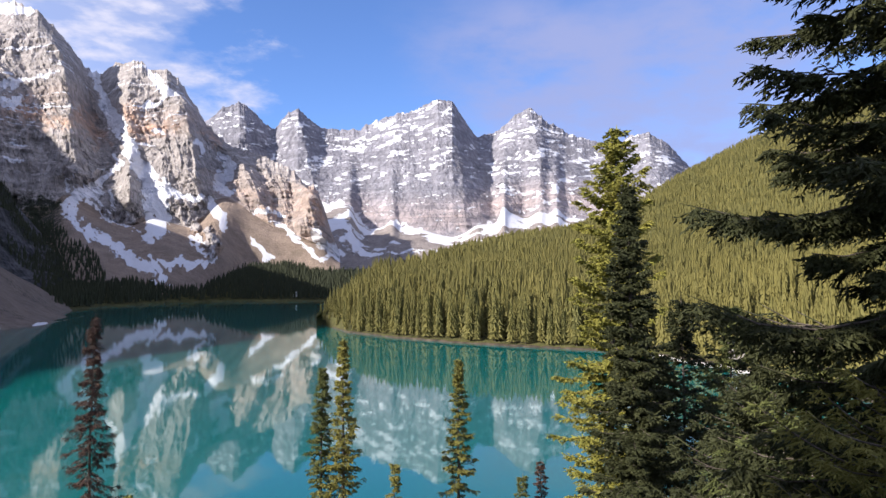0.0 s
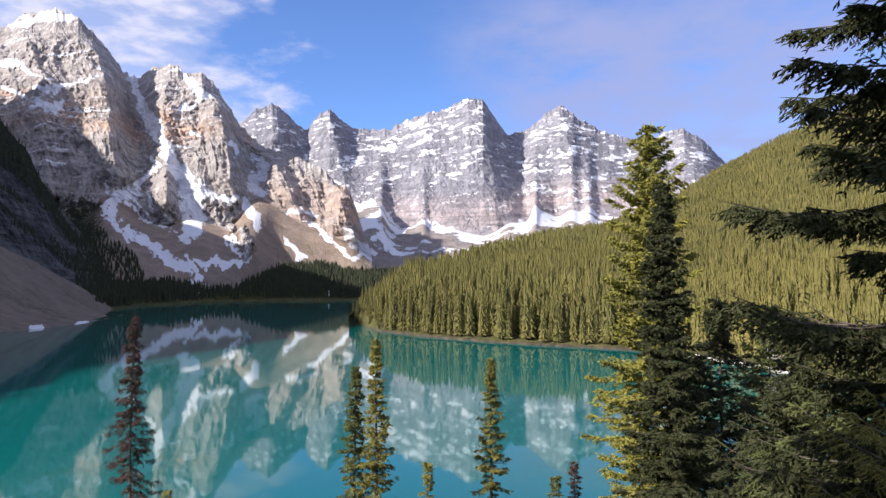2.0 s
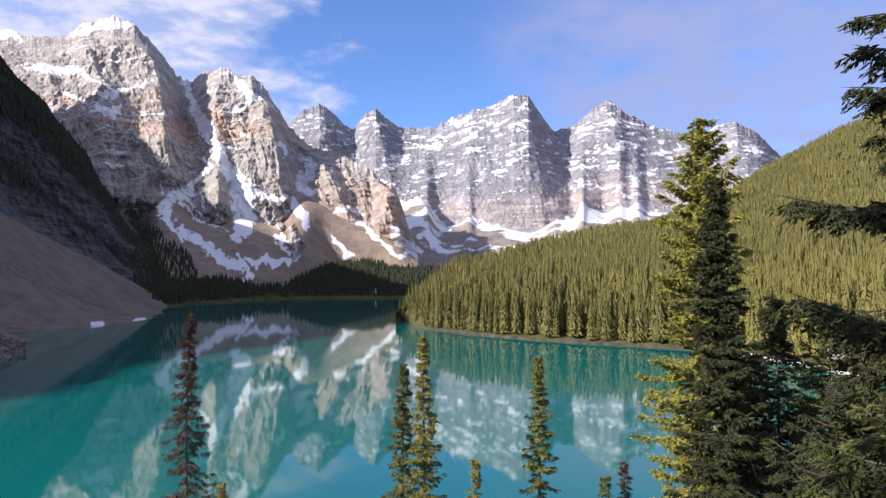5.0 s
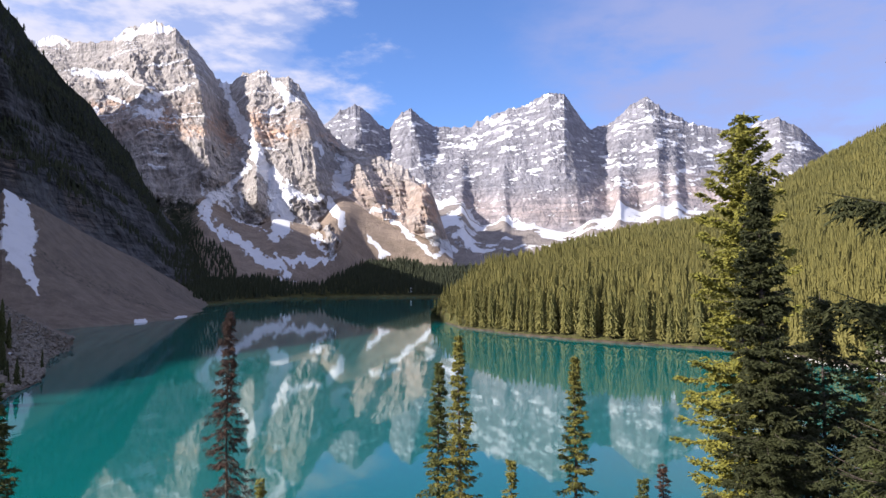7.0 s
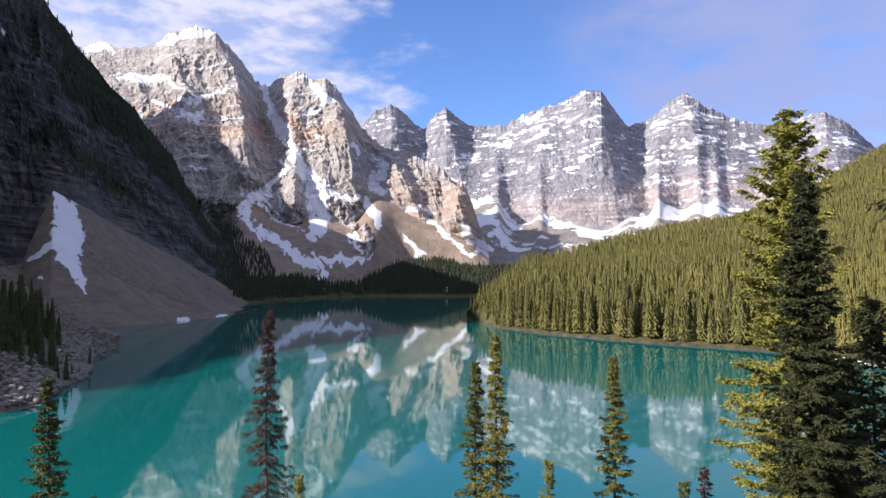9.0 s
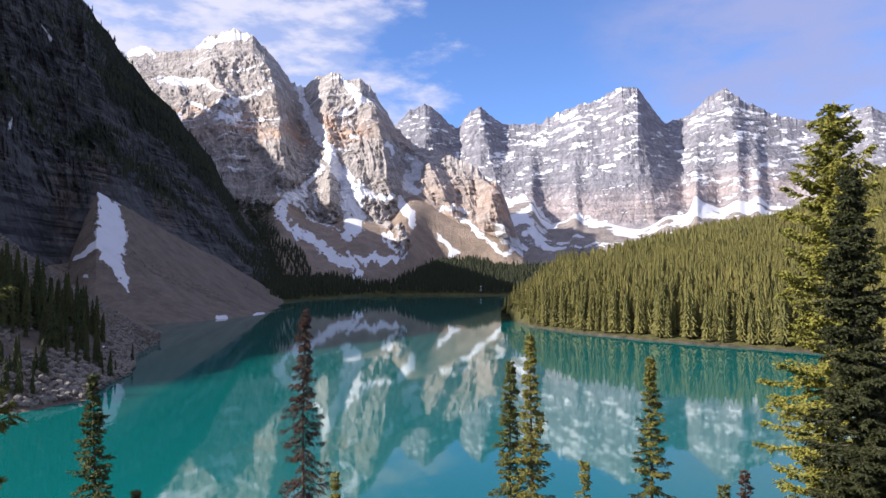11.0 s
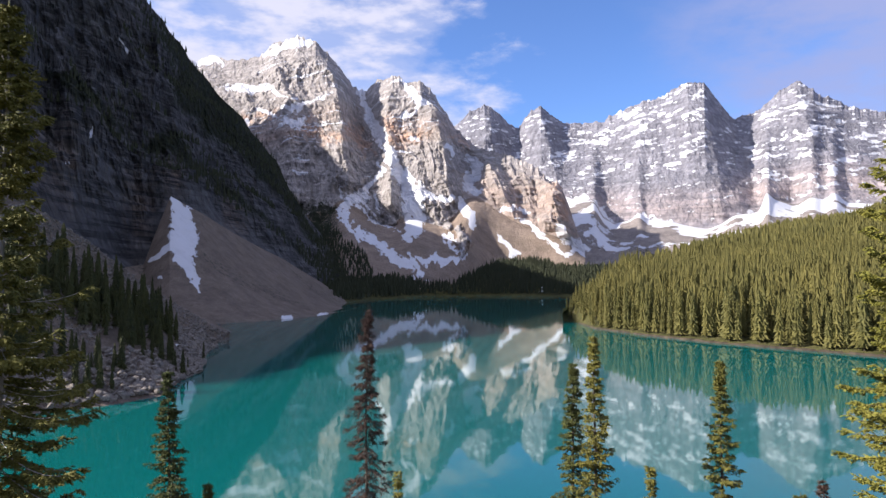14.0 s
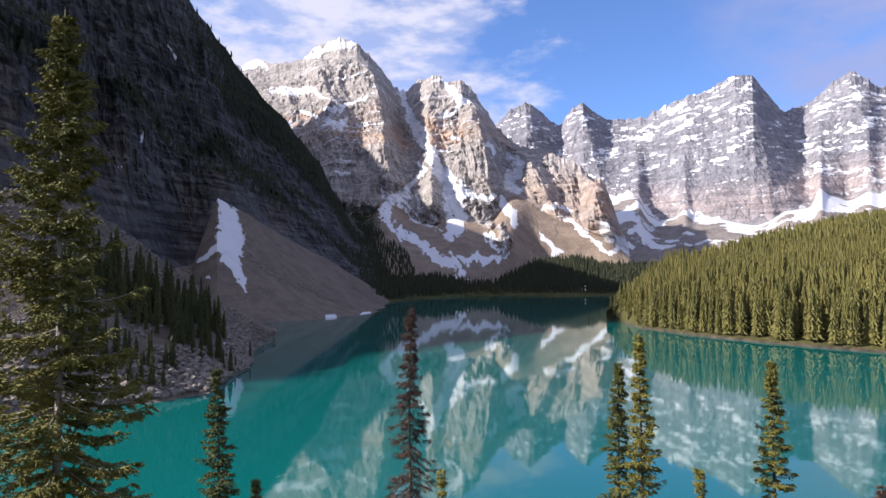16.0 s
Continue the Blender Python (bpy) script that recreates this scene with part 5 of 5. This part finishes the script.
def near_shore():
    rng = np.random.default_rng(77)
    slope = NEAR_P[3:73]
    shapes = [boulder_mesh(700 + i, M_BOULDER) for i in range(10)]
    at = spread(slope, 2.2, 78, lambda p: (bearing_of(p) > -62) & (p[:, 2] < 16 + 6 * fbm(p[:, 0], p[:, 1], p[:, 0] * 0, 20, 3)))
    at = at[np.argsort(at[:, 2])]
    for i, p in enumerate(at[:280]):
        o = tagged(new("boulder", shapes[i % 10]), "angular grey boulder on the lake shore", "boulder", "boulders of the shore talus")
        q = rng.uniform(1.0, 2.5) * (1.5 if rng.random() < 0.1 else 1)
        o.matrix_world = pose(p[0], p[1], max(p[2], 0.1) + 0.05 * q, *rng.uniform(-25, 25, 2), rng.uniform(0, 360)) @ Matrix.Diagonal((q, q, q, 1))
    more = spread(slope, 1.25, 79, lambda p: (bearing_of(p) > -62) & (fbm(p[:, 0], p[:, 1], p[:, 0] * 0, 25, 3, 0.5, 4) > -0.15))
    edge = spread(slope, 1.3, 82, lambda p: (bearing_of(p) > -62) & (p[:, 2] < 7 + 4 * fbm(p[:, 0], p[:, 1], p[:, 0] * 0, 16, 3, 0.5, 9)))
    more = np.concatenate([more, edge])
    big = np.concatenate([np.ones(len(more) - len(edge)), np.full(len(edge), 1.7)])
    V, F, base = [], [], 0
    for k, me in enumerate(shapes):
        v = np.array([tuple(q.co) for q in me.vertices])
        f = np.array([tuple(q.vertices) for q in me.polygons])
        pts = more[k::10]
        size = rng.uniform(0.4, 1.35, (len(pts), 1, 1)) ** 1.4 * big[k::10][:, None, None] + 0.25
        a = rng.uniform(0, 6.28, (len(pts), 1))
        w = np.stack([v[:, 0] * np.cos(a) - v[:, 1] * np.sin(a), v[:, 0] * np.sin(a) + v[:, 1] * np.cos(a), np.broadcast_to(v[:, 2], (len(pts), len(v)))], -1)
        V.append((w * size + pts[:, None, :] + np.array([0, 0, 0.22]) * size).reshape(-1, 3))
        F.append((f[None] + base + (np.arange(len(pts)) * len(v))[:, None, None]).reshape(-1, 3))
        base += len(pts) * len(v)
    tagged(new("talus_stones", mesh_from("talus_stones", np.concatenate(V), np.concatenate(F), M_BOULDER)), "loose grey stones strewn over the talus", "stones", kind="stuff")
    # spruces on the talus, thickest in a belt above the shore
    crowns = [mesh_from("crown", v, f, M_SHORE_SPRUCE) for v, f in FRONT_SHAPES]
    a = np.linspace(0, 6.283, 7)[:-1]
    ring = np.stack([np.cos(a), np.sin(a), a * 0], -1)
    tv = np.concatenate([ring * (0.012, 0.012, 1) - (0, 0, 0.04), ring * (0.004, 0.004, 1) + (0, 0, 0.85)])
    trunk = mesh_from("trunk", tv, np.array([(i, (i + 1) % 6, 6 + (i + 1) % 6, 6 + i) for i in range(6)]), M_BARK)

    def belt(p):
        b, d = bearing_of(p), dist_of(p)
        ds, _ = along(NEAR_SHORE, b)
        dt, _ = along(NEAR_TOP, b)
        k = (d - ds) / np.maximum(dt - ds, 5)
        upper = (b > -54) & (b < -42.5) & (k > 0.2) & (k < 0.68) & (fbm(p[:, 0], p[:, 1], d * 0, 22, 2, 0.5, 6) > -0.2)
        lower = (b > -53) & (b < -40) & (k < 0.25) & (k > 0.03) & (fbm(p[:, 0], p[:, 1], d * 0, 14, 2, 0.5, 8) > 0.5)
        return upper | lower
    at = spread(slope, 3.2, 80, belt)
    for i, p in enumerate(at[:260]):
        root = tagged(new("spruce_tree"), "narrow dark spruce rooted in the boulder talus", "tree", "spruces on the talus")
        h = rng.uniform(5, 14) * (0.75 if p[2] < 8 else 1.15)
        w = rng.uniform(0.75, 1.15)
        root.matrix_world = pose(p[0], p[1], p[2] - 0.2, 0, 0, rng.uniform(0, 360))
        root.scale = (h * w, h * w, h)
        for nm, me in (("trunk", trunk), ("crown", crowns[i % 10])):
            o = new(nm, me)
            o.parent = root


M_SHORE_SPRUCE = foliage("shore_spruce_needles", (0.022, 0.028, 0.012), (0.042, 0.05, 0.017), (0.075, 0.08, 0.024), 0.3)
near_shore()


# ---- the wooded bank behind the boughs: driftwood, gravel and a lodge ----
def pale(name, a, b, scale=2.0):
    n = Nodes(name)
    c = n.mix(n.ramp(n.noise(scale, 7, 0.65), 0.35, 0.65), a, b)
    n.bump(n.noise(scale * 3, 6, 0.7), 0.5, 0.05)
    return n.done(c, 0.85, 0.25)


M_LOG = pale("bleached_driftwood", (0.42, 0.39, 0.36), (0.66, 0.63, 0.6))
M_GRAVEL = pale("shore_gravel", (0.03, 0.026, 0.02), (0.10, 0.078, 0.055), 0.25)
M_PLASTER = pale("pale_lodge_wall", (0.22, 0.20, 0.185), (0.32, 0.295, 0.275))
M_ROOF = pale("lodge_roof", (0.20, 0.17, 0.16), (0.28, 0.25, 0.24))
M_PANE = pale("dark_window", (0.03, 0.035, 0.04), (0.05, 0.055, 0.06))


def gravel_strip():
    az = np.linspace(-9.4, 34, 300)
    d, _ = along(HILL_SHORE, az)
    wob = 1.6 * fbm(az * 10, az * 0, az * 0, 6, 4, 0.6, 3)
    rows = []
    for off, z in ((-2.5, -0.8), (-0.5, 0.08), (0.5, 0.5), (1.1, 0.8), (1.7, 0.4)):
        x, y = polar(az, d + off + wob * (0.3 if off < 0 else 1))
        rows.append(np.stack([x, y, np.full_like(x, z) + 0.15 * fbm(x, y, x * 0, 3, 3, 0.5, 4)], -1))
    P = np.stack(rows)
    tagged(new("shore_edge", mesh_from("shore_edge", P.reshape(-1, 3), grid_faces(*P.shape[:2]), M_GRAVEL, True)), "narrow brown gravel edge of the lake", "shore", kind="structure")


def driftwood(az, d, z, length, thick, turn, seed):
    rng = np.random.default_rng(seed)
    k = np.linspace(-0.5, 0.5, 7)
    pts = np.stack([k * length, 0.04 * length * np.sin(k * 5 + seed), 0.02 * length * np.cos(k * 4)], -1)
    v, f = tube(pts, thick * (1 - 0.35 * (k + 0.5)) * rng.uniform(0.9, 1.1, 7), 8)
    caps = [tuple(range(8))[::-1], tuple(range(len(v) - 8, len(v)))]
    o = tagged(new("driftwood_log", mesh_from("driftwood_log", v, [f, np.array(caps)], M_LOG, True)), "bleached driftwood log stranded at the lake outlet", "log", "driftwood logs at the outlet")
    x, y = polar(az, d)
    o.matrix_world = pose(x, y, z, 0, rng.uniform(-3, 3), turn)


def lodge(az, d, z, turn):
    """A low pale lodge with a pitched roof, windows and a door."""
    x, y = polar(az, d)
    root = tagged(new("lodge"), "pale low lodge with a pitched roof among the trees", "building")
    root.matrix_world = pose(x, y, z, 0, 0, turn)
    root.scale = (0.62, 0.62, 0.62)

    def box(name, lo, hi, mat, parent, label=""):
        bm = bmesh.new()
        bmesh.ops.create_cube(bm, size=1)
        for v in bm.verts:
            v.co = Vector([(a + b) / 2 + c * (b - a) for a, b, c in zip(lo, hi, v.co)])
        bmesh.ops.bevel(bm, geom=bm.edges[:], offset=0.04, segments=1, affect="EDGES")
        me = bpy.data.meshes.new(name)
        bm.to_mesh(me)
        bm.free()
        me.materials.append(mat)
        o = new(name, me)
        o.parent = parent
        return tagged(o, label)

    wall = box("wall", (-9, -4, -2), (9, 4, 5), M_PLASTER, root)
    v = np.array([(-9.8, -5, 4.6), (9.8, -5, 4.6), (9.8, 0, 8), (-9.8, 0, 8), (-9.8, 5, 4.6), (9.8, 5, 4.6)])
    v = np.concatenate([v, v + (0, 0, 0.35)])
    f4 = [(0, 1, 2, 3), (3, 2, 5, 4), (6, 9, 8, 7), (9, 10, 11, 8), (0, 6, 7, 1), (4, 5, 11, 10), (0, 3, 9, 6), (3, 4, 10, 9), (1, 7, 8, 2), (2, 8, 11, 5)]
    roof = new("roof", mesh_from("roof", v, np.array(f4), M_ROOF))
    roof.parent = root
    for i in range(5):
        for lvl in (0.6, 3.0):
            win = box("window", (-7.6 + i * 3.4, -4.12, lvl), (-6.2 + i * 3.4, -3.98, lvl + 1.3), M_LOG, root)
            box("pane", (-7.45 + i * 3.4, -4.16, lvl + 0.15), (-6.35 + i * 3.4, -4.08, lvl + 1.15), M_PANE, win)
    box("door", (-0.6, -4.1, -2), (0.6, -3.97, 0.2), M_ROOF, root)
    box("chimney", (3, 1, 5), (4, 2, 9), M_BOULDER, root)


gravel_strip()
rng = np.random.default_rng(12)
for i in range(34):
    a = rng.uniform(17.5, 27.5)
    d, _ = along(HILL_SHORE, np.array([a]))
    driftwood(a, float(d[0]) - rng.uniform(0.5, 7), 0.12, rng.uniform(4, 10), rng.uniform(0.18, 0.34), rng.uniform(-35, 35) - a, 900 + i)
lodge(27.6, 236, 6.5, -30)
lodge(24.4, 250, 3.6, -20)


def waterfall():
    """A thin white cascade between the trees at the head of the lake."""
    k = np.linspace(0, 1, 14)
    x0, y0 = polar(-12.55, 1062)
    rows = []
    for i, q in enumerate(k):
        w = 1.0 + 2.2 * (1 - q) + 0.8 * math.sin(i * 2.3)
        c = x0 + 1.5 * math.sin(i * 1.1)
        rows.append([(c - w, y0 + q * 9, 1 + q * 13), (c, y0 + q * 9 - 1.2, 1 + q * 13.4), (c + w, y0 + q * 9, 1 + q * 13)])
    P = np.array(rows)
    n = Nodes("white_water")
    m = n.done(n.mix(n.ramp(n.noise(0.7, 6, 0.7, (1, 1, 0.2)), 0.35, 0.65), (0.6, 0.64, 0.66), (0.85, 0.87, 0.88)), 0.5, 0.4)
    tagged(new("waterfall", mesh_from("waterfall", P.reshape(-1, 3), grid_faces(14, 3), m, True)), "thin white cascade above the lake head", "waterfall")


waterfall()
